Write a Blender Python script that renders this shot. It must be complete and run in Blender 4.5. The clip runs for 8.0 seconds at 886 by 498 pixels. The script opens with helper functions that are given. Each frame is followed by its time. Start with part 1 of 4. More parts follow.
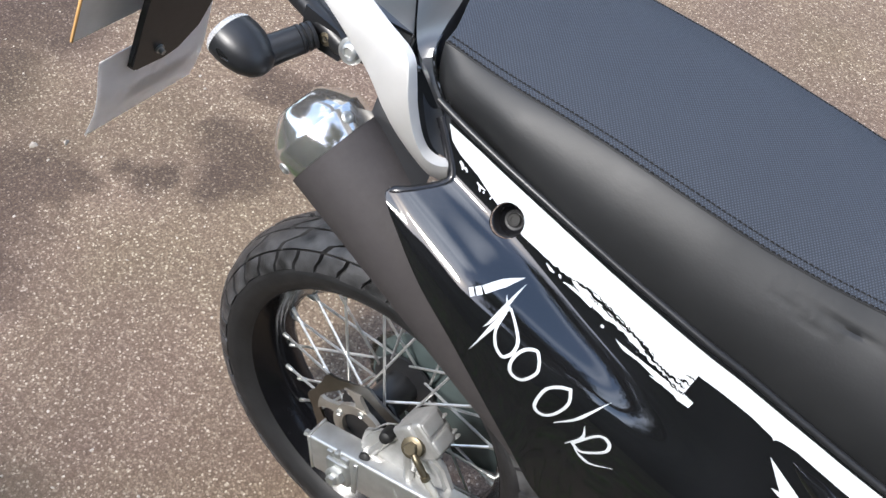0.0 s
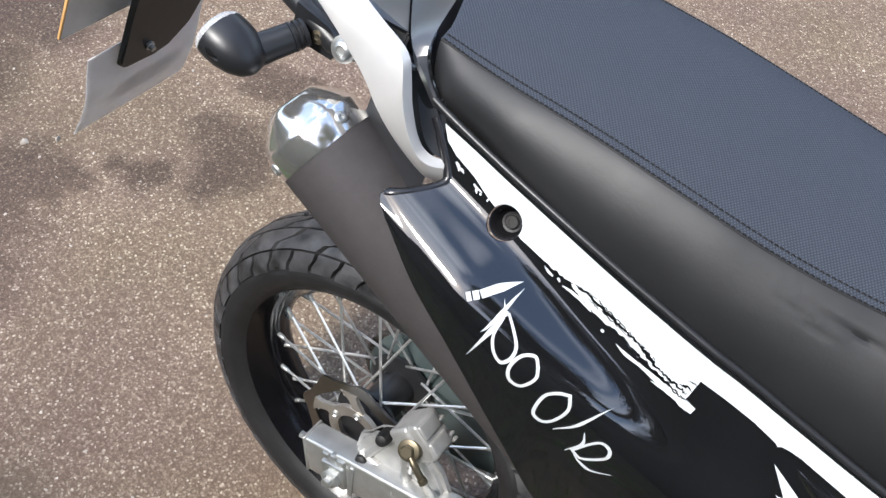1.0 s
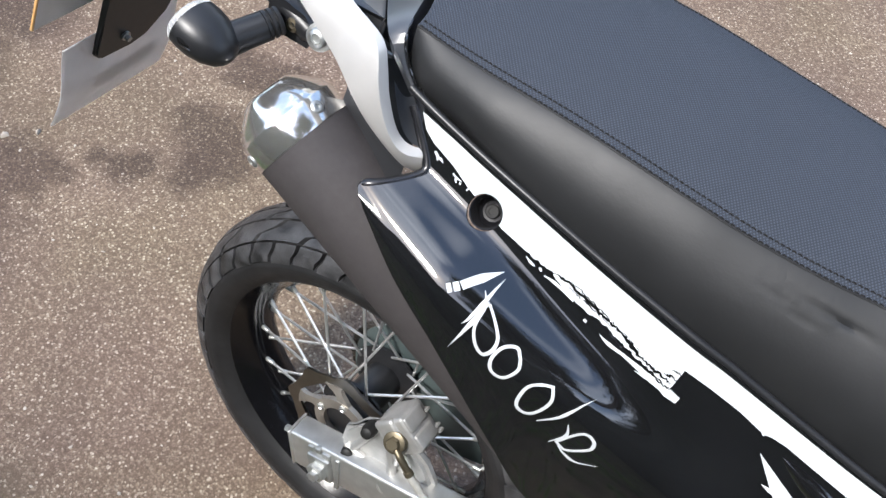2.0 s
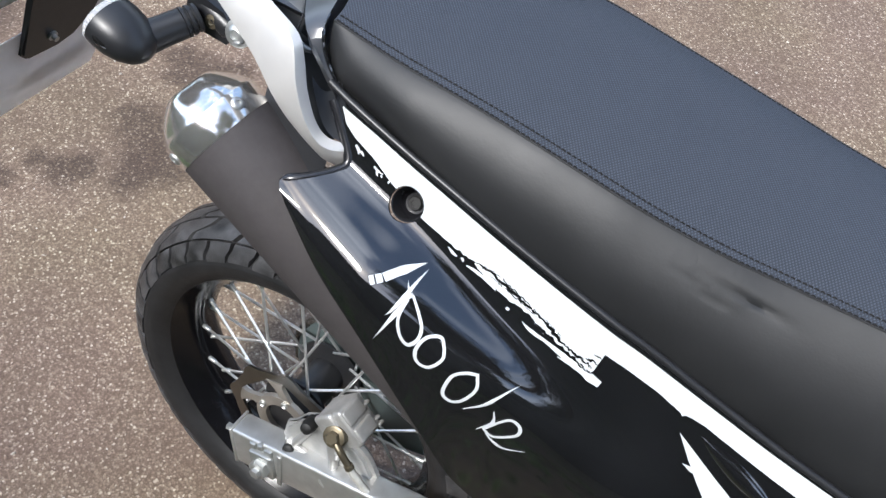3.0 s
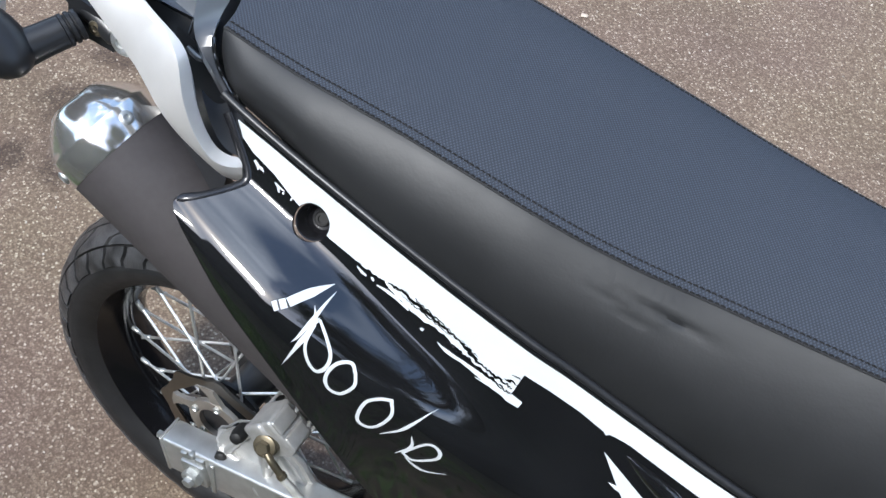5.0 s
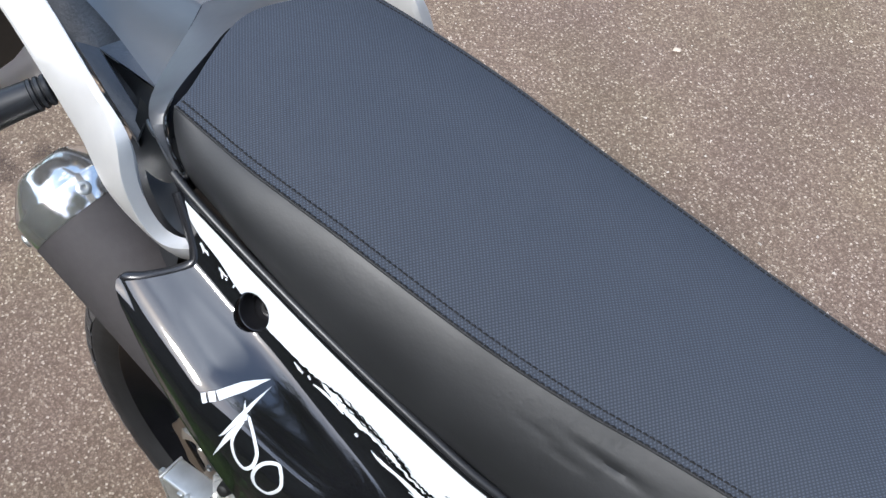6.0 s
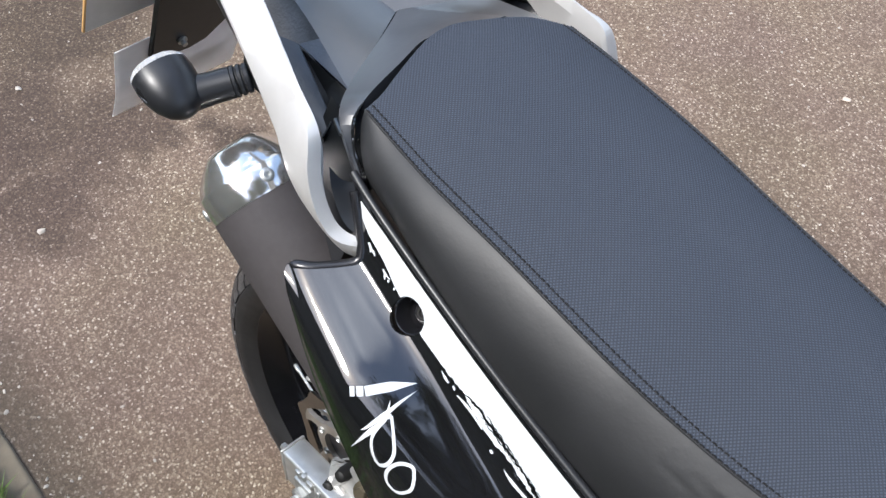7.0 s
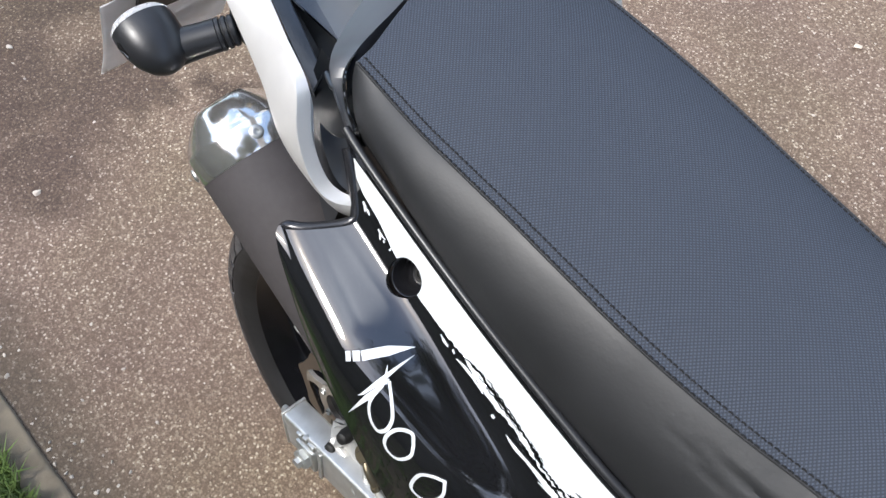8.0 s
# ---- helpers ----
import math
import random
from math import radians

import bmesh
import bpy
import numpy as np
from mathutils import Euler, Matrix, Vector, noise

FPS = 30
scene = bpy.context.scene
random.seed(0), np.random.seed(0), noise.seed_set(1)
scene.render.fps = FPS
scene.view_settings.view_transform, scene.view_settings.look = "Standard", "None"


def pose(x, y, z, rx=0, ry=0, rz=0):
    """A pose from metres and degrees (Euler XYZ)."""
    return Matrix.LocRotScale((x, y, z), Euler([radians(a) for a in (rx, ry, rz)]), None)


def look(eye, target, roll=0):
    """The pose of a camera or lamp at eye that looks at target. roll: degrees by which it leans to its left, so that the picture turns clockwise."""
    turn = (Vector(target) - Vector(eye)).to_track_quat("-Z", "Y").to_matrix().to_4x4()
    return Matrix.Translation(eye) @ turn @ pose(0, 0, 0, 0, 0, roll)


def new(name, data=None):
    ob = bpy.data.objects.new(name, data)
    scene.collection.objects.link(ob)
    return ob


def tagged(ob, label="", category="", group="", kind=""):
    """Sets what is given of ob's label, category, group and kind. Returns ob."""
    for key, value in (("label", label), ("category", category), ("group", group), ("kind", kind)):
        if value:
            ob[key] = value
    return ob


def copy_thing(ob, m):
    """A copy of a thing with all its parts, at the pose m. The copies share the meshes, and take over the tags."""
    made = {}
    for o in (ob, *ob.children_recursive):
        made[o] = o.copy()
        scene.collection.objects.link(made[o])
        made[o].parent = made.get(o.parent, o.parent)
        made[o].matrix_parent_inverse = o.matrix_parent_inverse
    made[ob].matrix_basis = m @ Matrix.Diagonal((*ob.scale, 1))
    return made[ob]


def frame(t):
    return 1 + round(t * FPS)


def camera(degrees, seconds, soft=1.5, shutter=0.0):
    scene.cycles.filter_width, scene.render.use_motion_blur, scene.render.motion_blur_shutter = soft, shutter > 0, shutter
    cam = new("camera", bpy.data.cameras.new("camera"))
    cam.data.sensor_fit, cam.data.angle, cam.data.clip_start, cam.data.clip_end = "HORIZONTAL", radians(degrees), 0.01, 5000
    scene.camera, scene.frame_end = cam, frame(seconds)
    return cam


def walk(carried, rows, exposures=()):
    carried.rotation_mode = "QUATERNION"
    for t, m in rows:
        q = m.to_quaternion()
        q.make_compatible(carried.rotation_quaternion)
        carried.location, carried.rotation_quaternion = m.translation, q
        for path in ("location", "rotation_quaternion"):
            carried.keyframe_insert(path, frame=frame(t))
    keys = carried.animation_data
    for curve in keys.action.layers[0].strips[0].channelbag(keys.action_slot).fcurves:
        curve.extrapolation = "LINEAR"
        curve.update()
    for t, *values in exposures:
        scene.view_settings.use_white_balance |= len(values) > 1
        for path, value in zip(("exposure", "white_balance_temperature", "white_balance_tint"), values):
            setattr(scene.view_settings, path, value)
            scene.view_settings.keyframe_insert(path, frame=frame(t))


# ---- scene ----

cam = camera(52.55, 8.0, soft=1.45)
PATH = [
    (0, (0.3644, -0.5118, 1.4512), (0.0494, 0.0238, 0.6677), 6.44),
    (0.5, (0.3662, -0.5080, 1.4451), (0.0564, 0.0255, 0.6582), 6.28),
    (1, (0.3541, -0.4952, 1.4434), (0.0468, 0.0363, 0.6540), 6.51),
    (1.5, (0.3578, -0.4929, 1.4433), (0.0561, 0.0382, 0.6517), 7.24),
    (1.7, (0.3566, -0.4872, 1.4356), (0.0582, 0.0387, 0.6392), 6.65),
    (2.8, (0.3804, -0.4741, 1.4407), (0.1131, 0.0657, 0.6425), 8.04),
    (3, (0.3891, -0.4692, 1.4422), (0.1330, 0.0784, 0.6456), 8.23),
    (3.5, (0.3855, -0.4644, 1.4418), (0.1546, 0.0939, 0.6450), 9.23),
    (4, (0.3899, -0.4550, 1.4450), (0.1772, 0.1098, 0.6476), 9.97),
    (4.2, (0.3808, -0.4559, 1.4427), (0.1705, 0.1092, 0.6449), 10.26),
    (5.3, (0.4259, -0.3009, 1.4438), (0.2176, 0.2130, 0.6117), 8.68),
    (5.5, (0.4606, -0.2448, 1.4620), (0.2332, 0.2586, 0.6285), 6.79),
    (6, (0.4592, -0.2339, 1.4577), (0.1416, 0.2168, 0.6234), 2.45),
    (6.5, (0.4331, -0.2586, 1.4761), (0.0515, 0.1373, 0.6408), 1.24),
    (7, (0.4293, -0.2539, 1.4738), (0.0143, 0.1126, 0.6410), -0.44),
    (7.5, (0.4270, -0.2460, 1.4725), (0.0028, 0.1068, 0.6385), -1.62),
    (8, (0.4199, -0.2380, 1.4511), (0.0320, 0.0959, 0.5920), -1.78),
]
walk(cam, [(t, look(eye, target, roll)) for t, eye, target, roll in PATH],
     exposures=((0, 1.12, 6350, 10), (1.7, 1.12, 6350, 10), (3.5, 1.0, 6150, 9), (5.5, 0.92, 6000, 8), (6.0, 0.98, 6130, 9), (6.5, 1.03, 6250, 10), (8, 1.07, 6350, 10)))

# ---- sky and sun ----
world = bpy.data.worlds.new("sky")
scene.world = world
world.use_nodes = True
wn = world.node_tree.nodes
sky = wn.new("ShaderNodeTexSky")
sky.sky_type, sky.sun_disc = "NISHITA", False
sky.sun_elevation, sky.sun_rotation = radians(55), radians(190)
sky.dust_density, sky.air_density = 1.8, 1.3
wn["Background"].inputs["Strength"].default_value = 0.15
wl = world.node_tree.links
wc, wnoise, wramp, wmix = wn.new("ShaderNodeTexCoord"), wn.new("ShaderNodeTexNoise"), wn.new("ShaderNodeValToRGB"), wn.new("ShaderNodeMix")
wnoise.inputs["Scale"].default_value, wnoise.inputs["Detail"].default_value = 3.0, 1.6
wmap = wn.new("ShaderNodeMapping")
wmap.inputs["Location"].default_value = (2.14, -3.91, -4.15)
wl.new(wc.outputs["Generated"], wmap.inputs["Vector"])
wl.new(wmap.outputs[0], wnoise.inputs["Vector"])
wramp.color_ramp.elements[0].position, wramp.color_ramp.elements[1].position = 0.46, 0.74
wl.new(wnoise.outputs["Fac"], wramp.inputs["Fac"])
wmix.data_type = "RGBA"
wl.new(wramp.outputs["Color"], wmix.inputs[0])
wl.new(sky.outputs[0], wmix.inputs[6])
wmix.inputs[7].default_value = (8.4, 9.0, 10.2, 1)
wl.new(wmix.outputs[2], wn["Background"].inputs["Color"])
sun_data = bpy.data.lights.new("sun", "SUN")
sun_data.energy, sun_data.angle, sun_data.color = 2.3, radians(11), (1.0, 0.965, 0.915)
sun = new("sun", sun_data)
SUN_WAY = Vector((-0.10, -0.565, 0.819))
sun.matrix_world = look(SUN_WAY * 20, (0, 0, 0))


# ---- materials ----
def material(name, base, rough=0.5, metal=0.0, **more):
    m = bpy.data.materials.new(name)
    m.use_nodes = True
    b = m.node_tree.nodes["Principled BSDF"]
    b.inputs["Base Color"].default_value = (*base, 1)
    b.inputs["Roughness"].default_value, b.inputs["Metallic"].default_value = rough, metal
    for key, value in more.items():
        b.inputs[key.replace("_", " ")].default_value = value
    return m


class Nodes:
    """Short hand for the nodes of one material."""

    def __init__(self, m):
        self.m, self.t = m, m.node_tree
        self.b = self.t.nodes["Principled BSDF"]

    def add(self, kind, **values):
        n = self.t.nodes.new("ShaderNode" + kind)
        for key, value in values.items():
            if key in n.inputs:
                n.inputs[key].default_value = value
            else:
                setattr(n, key, value)
        return n

    def link(self, a, b):
        self.t.links.new(a, b)

    def coords(self):
        return self.add("TexCoord").outputs["Object"]

    def noise(self, scale, detail=3.0, rough=0.5, source=None):
        n = self.add("TexNoise", Scale=scale, Detail=detail, Roughness=rough)
        self.link(source or self.coords(), n.inputs["Vector"])
        return n.outputs["Fac"]

    def ramp(self, fac, stops):
        r = self.add("ValToRGB")
        e = r.color_ramp.elements
        while len(e) < len(stops):
            e.new(0.5)
        for s, (at, colour) in zip(e, stops):
            s.position, s.color = at, (*colour, 1) if len(colour) == 3 else colour
        self.link(fac, r.inputs["Fac"])
        return r.outputs["Color"]

    def mix(self, fac, a, b, blend="MIX"):
        n = self.add("Mix", data_type="RGBA", blend_type=blend)
        for socket, value in ((n.inputs[0], fac), (n.inputs[6], a), (n.inputs[7], b)):
            if isinstance(value, (int, float)):
                socket.default_value = value
            elif isinstance(value, tuple):
                socket.default_value = (*value, 1)
            else:
                self.link(value, socket)
        return n.outputs[2]

    def bump(self, height, strength=0.3, distance=0.002, before=None):
        n = self.add("Bump", Strength=strength, Distance=distance)
        self.link(height, n.inputs["Height"])
        if before:
            self.link(before, n.inputs["Normal"])
        self.link(n.outputs["Normal"], self.b.inputs["Normal"])
        return n.outputs["Normal"]

    def rough(self, fac, low, high):
        n = self.add("MapRange")
        n.inputs["To Min"].default_value, n.inputs["To Max"].default_value = low, high
        self.link(fac, n.inputs["Value"])
        self.link(n.outputs["Result"], self.b.inputs["Roughness"])

    def colour(self, socket):
        self.link(socket, self.b.inputs["Base Color"])


def worn(name, base, rough, metal=0.0, spread=0.12, scale=40, bump=0.05, **more):
    """A plain surface with slight unevenness of tone, gloss and relief."""
    m = material(name, base, rough, metal, **more)
    n = Nodes(m)
    a = n.noise(scale, 4)
    lo, hi = (tuple(c * k for c in base) for k in (1 - spread, 1 + spread))
    n.colour(n.ramp(a, [(0.3, lo), (0.7, hi)]))
    n.rough(n.noise(scale * 3, 3), rough * 0.85, rough * 1.15)
    if bump:
        n.bump(n.noise(scale * 12, 2), bump, 0.0006)
    return m


KERB_Y = -0.432


def asphalt():
    m = material("asphalt", (0.2, 0.17, 0.15), 0.85)
    n = Nodes(m)
    at = n.coords()
    stones = n.add("TexVoronoi", Scale=255.0)
    n.link(at, stones.inputs["Vector"])
    tone = n.add("SeparateColor")
    n.link(stones.outputs["Color"], tone.inputs["Color"])
    chips = n.ramp(tone.outputs["Red"], [(0.0, (0.125, 0.086, 0.062)), (0.5, (0.178, 0.127, 0.092)), (0.8, (0.222, 0.164, 0.121)), (0.93, (0.30, 0.24, 0.185)), (1.0, (0.50, 0.43, 0.35))])
    joints = n.ramp(stones.outputs["Distance"], [(0.25, (1, 1, 1)), (0.8, (0.6, 0.57, 0.55))])
    fine = n.mix(0.75, chips, joints, "MULTIPLY")
    grit = n.ramp(n.noise(420, 3), [(0.3, (0.7, 0.7, 0.7)), (0.7, (1.25, 1.25, 1.25))])
    fine = n.mix(0.8, fine, grit, "MULTIPLY")
    tint = n.ramp(n.noise(1.7, 3, 0.55, at), [(0.38, (1.01, 0.985, 1.01)), (0.62, (0.985, 1.0, 0.92))])
    fine = n.mix(1.0, fine, tint, "MULTIPLY")
    cloud = n.ramp(n.noise(2.6, 5, 0.6), [(0.3, (0.82, 0.8, 0.8)), (0.7, (1.12, 1.12, 1.1))])
    fine = n.mix(1.0, fine, cloud, "MULTIPLY")
    # darker patches with wandering outlines
    warp = n.add("TexNoise", Scale=5.0, Detail=4.0)
    n.link(at, warp.inputs["Vector"])
    add = n.add("VectorMath", operation="MULTIPLY_ADD")
    n.link(warp.outputs["Color"], add.inputs[0])
    add.inputs[1].default_value = (0.35, 0.35, 0)
    n.link(at, add.inputs[2])
    dark_areas = None
    for x, y, r in ((-0.71, 0.41, 0.15), (-0.78, 0.66, 0.10), (-0.93, -0.12, 0.17), (-1.02, 0.06, 0.18), (-0.93, 0.14, 0.07), (-1.2, -0.1, 0.22), (-1.38, 0.12, 0.26), (-0.84, 0.25, 0.06), (-1.42, 0.45, 0.24)):
        d = n.add("VectorMath", operation="DISTANCE")
        n.link(add.outputs[0], d.inputs[0])
        d.inputs[1].default_value = (x + 0.175, y + 0.175, 0)
        f = n.add("MapRange", interpolation_type="SMOOTHSTEP")
        n.link(d.outputs["Value"], f.inputs["Value"])
        f.inputs["From Min"].default_value, f.inputs["From Max"].default_value = r * 0.45, r * 1.1
        f.inputs["To Min"].default_value, f.inputs["To Max"].default_value = 1, 0
        if dark_areas:
            k = n.add("Math", operation="MAXIMUM")
            n.link(dark_areas, k.inputs[0]), n.link(f.outputs[0], k.inputs[1])
            dark_areas = k.outputs[0]
        else:
            dark_areas = f.outputs[0]
    # dirt washed up along the kerb
    place = n.add("SeparateXYZ")
    n.link(at, place.inputs[0])
    edge = n.add("MapRange", interpolation_type="SMOOTHSTEP")
    wander = n.add("Math", operation="MULTIPLY_ADD")
    n.link(n.noise(11, 4, 0.6, at), wander.inputs[0])
    wander.inputs[1].default_value = -0.14
    n.link(place.outputs["Y"], wander.inputs[2])
    n.link(wander.outputs[0], edge.inputs["Value"])
    edge.inputs["From Min"].default_value, edge.inputs["From Max"].default_value = KERB_Y - 0.05, KERB_Y + 0.075
    edge.inputs["To Min"].default_value, edge.inputs["To Max"].default_value = 0.85, 0.0
    fine = n.mix(edge.outputs[0], fine, n.mix(0.7, fine, (0.05, 0.038, 0.024)))
    n.colour(n.mix(dark_areas, fine, n.mix(1.0, fine, (0.48, 0.45, 0.44), "MULTIPLY")))
    n.rough(n.noise(60, 3), 0.75, 0.95)
    n.bump(stones.outputs["Distance"], 0.4, 0.0015)
    return m


def leather(name, weave=False):
    """Black seat vinyl: smooth grain, or a woven-looking embossed top."""
    m = material(name, (0.022, 0.022, 0.024), 0.5, Specular_IOR_Level=0.22 if weave else 0.50)
    n = Nodes(m)
    if weave:
        at = n.coords()
        turn = n.add("Mapping")
        turn.inputs["Rotation"].default_value[2] = radians(45)
        n.link(at, turn.inputs["Vector"])
        waves = []
        for axis, fine in (("X", 172.0), ("Y", 140.0)):
            w = n.add("TexWave", Scale=fine, bands_direction=axis)
            n.link(turn.outputs[0], w.inputs["Vector"])
            waves.append(w.outputs["Fac"])
        k = n.add("Math", operation="MULTIPLY")
        n.link(waves[0], k.inputs[0]), n.link(waves[1], k.inputs[1])
        # blue-grey: the sky's sheen on black vinyl, put into the base colour
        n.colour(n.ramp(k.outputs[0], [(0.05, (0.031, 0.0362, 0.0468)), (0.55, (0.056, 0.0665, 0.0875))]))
        n.rough(n.noise(30, 3), 0.76, 0.86)
        n.bump(k.outputs[0], 0.48, 0.0009)
    else:
        grain = n.add("TexVoronoi", Scale=420.0)
        n.link(n.coords(), grain.inputs["Vector"])
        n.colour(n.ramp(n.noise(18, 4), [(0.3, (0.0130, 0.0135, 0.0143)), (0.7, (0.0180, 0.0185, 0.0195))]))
        n.rough(n.noise(25, 4), 0.47, 0.56)
        first = n.bump(n.noise(34, 5, 0.6), 0.16, 0.003)
        # fine wrinkles where the foam folds at the dip of the seat
        near = n.add("VectorMath", operation="DISTANCE")
        n.link(n.coords(), near.inputs[0])
        near.inputs[1].default_value = (0.405, -0.115, 0.885)
        mask = n.add("MapRange", interpolation_type="SMOOTHSTEP")
        n.link(near.outputs["Value"], mask.inputs["Value"])
        mask.inputs["From Min"].default_value, mask.inputs["From Max"].default_value = 0.015, 0.075
        mask.inputs["To Min"].default_value, mask.inputs["To Max"].default_value = 1, 0
        turn = n.add("Mapping")
        turn.inputs["Rotation"].default_value[1] = radians(35)
        turn.inputs["Scale"].default_value = (1.0, 1.0, 0.35)
        n.link(n.coords(), turn.inputs["Vector"])
        folds = n.add("TexNoise", Scale=120.0, Detail=2.0, Distortion=0.3)
        n.link(turn.outputs[0], folds.inputs["Vector"])
        k = n.add("Math", operation="MULTIPLY")
        n.link(folds.outputs["Fac"], k.inputs[0]), n.link(mask.outputs[0], k.inputs[1])
        first = n.bump(k.outputs[0], 0.08, 0.004, first)
        n.bump(grain.outputs["Distance"], 0.07, 0.0005, first)
    return m


ASPHALT = asphalt()
GLOSS = worn("black_gloss_plastic", (0.007, 0.007, 0.008), 0.06, spread=0.2, bump=0.012, scale=14, Specular_IOR_Level=0.7, Coat_Weight=1.0, Coat_Roughness=0.06, Coat_IOR=1.66)
LIP = worn("black_moulded_edge", (0.012, 0.012, 0.014), 0.26, bump=0.03, Specular_IOR_Level=0.6)
SCUFF = worn("scuffed_dark_plastic", (0.040, 0.042, 0.047), 0.30, spread=0.5, bump=0.8, scale=26, Coat_Weight=0.5, Coat_Roughness=0.3)
SATIN = worn("black_satin_plastic", (0.017, 0.0175, 0.0195), 0.36, bump=0.1)
COWL = worn("dark_grey_tail_plastic", (0.042, 0.044, 0.049), 0.38, bump=0.02, Coat_Weight=1.0, Coat_Roughness=0.28, Coat_IOR=1.6)
SILVER = worn("silver_paint", (0.575, 0.562, 0.545), 0.38, 0.3, spread=0.04, bump=0.02)
CAST = worn("cast_alloy", (0.46, 0.455, 0.44), 0.5, 0.65, bump=0.25, scale=60)
ALLOY = worn("brushed_alloy", (0.60, 0.60, 0.585), 0.46, 0.9, bump=0.1)
ZINC = worn("zinc_plated_steel", (0.50, 0.51, 0.50), 0.48, 0.9, bump=0.05)
CHROME = worn("polished_steel", (0.95, 0.92, 0.88), 0.13, 0.93, spread=0.03, bump=0.03, scale=25)
BRASS = worn("gold_passivated_steel", (0.17, 0.145, 0.10), 0.42, 0.8)
MATT = worn("matt_black_heat_paint", (0.047, 0.042, 0.0425), 0.72, Specular_IOR_Level=0.35, spread=0.08, bump=0.2, scale=60)
RUBBER = worn("tyre_rubber", (0.015, 0.015, 0.016), 0.52, spread=0.35, bump=0.5, scale=30, Specular_IOR_Level=0.4)
TREAD = worn("scuffed_tread_rubber", (0.042, 0.042, 0.044), 0.38, spread=0.75, bump=0.9, scale=42, Specular_IOR_Level=0.5)
POCKET = worn("grey_moulded_plastic", (0.034, 0.037, 0.043), 0.4, bump=0.1)
RIM = worn("black_rim_paint", (0.005, 0.005, 0.006), 0.16, spread=0.2, bump=0.05, scale=60, Specular_IOR_Level=0.22)
CARRIER = worn("pale_anodised_alloy", (0.46, 0.43, 0.39), 0.4, 0.8, bump=0.1)
DISC = worn("brake_disc_steel", (0.27, 0.25, 0.225), 0.3, 1.0, spread=0.1, bump=0.1, scale=40)
WHITE = worn("white_vinyl_decal", (0.61, 0.635, 0.65), 0.25, spread=0.02, bump=0.01)
VINYL = leather("black_seat_vinyl")
WEAVE = leather("embossed_seat_vinyl", True)
THREAD = worn("black_thread", (0.016, 0.016, 0.017), 0.85, Specular_IOR_Level=0.2)
SPOKE = worn("bright_spoke_steel", (0.78, 0.78, 0.78), 0.32, 0.85)
DARK = worn("dark_rubber_and_shade", (0.006, 0.006, 0.006), 0.6)
# near-black that paints the shade inside the slot and the bore
SHADE_BLACK = worn("recess_shade_black", (0.003, 0.003, 0.003), 0.85, Specular_IOR_Level=0.15)
PLATE = worn("plate_back_plastic", (0.86, 0.83, 0.79), 0.5, spread=0.05)
CLOUDY = worn("cloudy_plastic_sheet", (0.9, 0.89, 0.89), 0.35, spread=0.05, bump=0.02, Transmission_Weight=0.45)
PLATE_EDGE = worn("amber_plate_plastic", (0.72, 0.42, 0.16), 0.35)
PINK = worn("faded_red_print", (0.76, 0.62, 0.645), 0.45, spread=0.12)
LENS = material("clear_ribbed_lens", (0.85, 0.85, 0.85), 0.12, Transmission_Weight=0.6, IOR=1.45)
CHAIN = worn("oily_steel", (0.1, 0.09, 0.08), 0.4, 0.8)
CONCRETE = worn("kerb_concrete", (0.175, 0.142, 0.098), 0.9, spread=0.25, bump=0.6, scale=25)
GRASS = worn("grass_blades", (0.085, 0.135, 0.028), 0.55, spread=0.45, bump=0, scale=9)
CHIP = worn("pale_stone", (0.45, 0.40, 0.34), 0.8, spread=0.35, scale=14)
SCRAP = worn("cream_paper", (0.55, 0.45, 0.36), 0.8)
GUARD = worn("grey_green_plastic", (0.075, 0.098, 0.098), 0.35)
HOSE = worn("braided_hose", (0.55, 0.54, 0.50), 0.4, 0.3, scale=120)
HEDGE = worn("hedge_green", (0.040, 0.046, 0.028), 0.9, spread=0.3, bump=0, scale=3)
SOIL = worn("soil", (0.09, 0.07, 0.045), 0.95, spread=0.4, bump=0.6, scale=30)


# ---- building helpers ----
def mesh_object(name, bm, mat, parent=None, label="", smooth=40):
    bmesh.ops.recalc_face_normals(bm, faces=bm.faces)
    me = bpy.data.meshes.new(name)
    bm.to_mesh(me)
    bm.free()
    me.materials.append(mat)
    if smooth:
        me.shade_smooth()
        me.set_sharp_from_angle(angle=radians(smooth))
    ob = new(name, me)
    ob.parent = parent
    return tagged(ob, label) if label else ob


def part(name, bm, mat, parent, label="", smooth=40):
    return mesh_object(name, bm, mat, parent, label, smooth)


def grid(rows, close_u=False, close_v=False, bm=None):
    """A sheet through rows of points."""
    bm = bm or bmesh.new()
    v = [[bm.verts.new(p) for p in row] for row in rows]
    nu, nv = len(v), len(v[0])
    for i in range(nu if close_u else nu - 1):
        for j in range(nv if close_v else nv - 1):
            a, b, c, d = v[i][j], v[(i + 1) % nu][j], v[(i + 1) % nu][(j + 1) % nv], v[i][(j + 1) % nv]
            if len({a, b, c, d}) == 4:
                bm.faces.new((a, b, c, d))
    return bm, v


def capped(rows, bm=None):
    """A loft of closed rings, with its ends filled."""
    bm, v = grid(rows, close_v=True, bm=bm)
    bm.faces.new(v[0]), bm.faces.new(v[-1])
    return bm


def frame_along(d):
    d = Vector(d).normalized()
    side = d.cross(Vector((0, 0, 1)))
    side = (side if side.length > 1e-3 else Vector((1, 0, 0))).normalized()
    return side, side.cross(d)


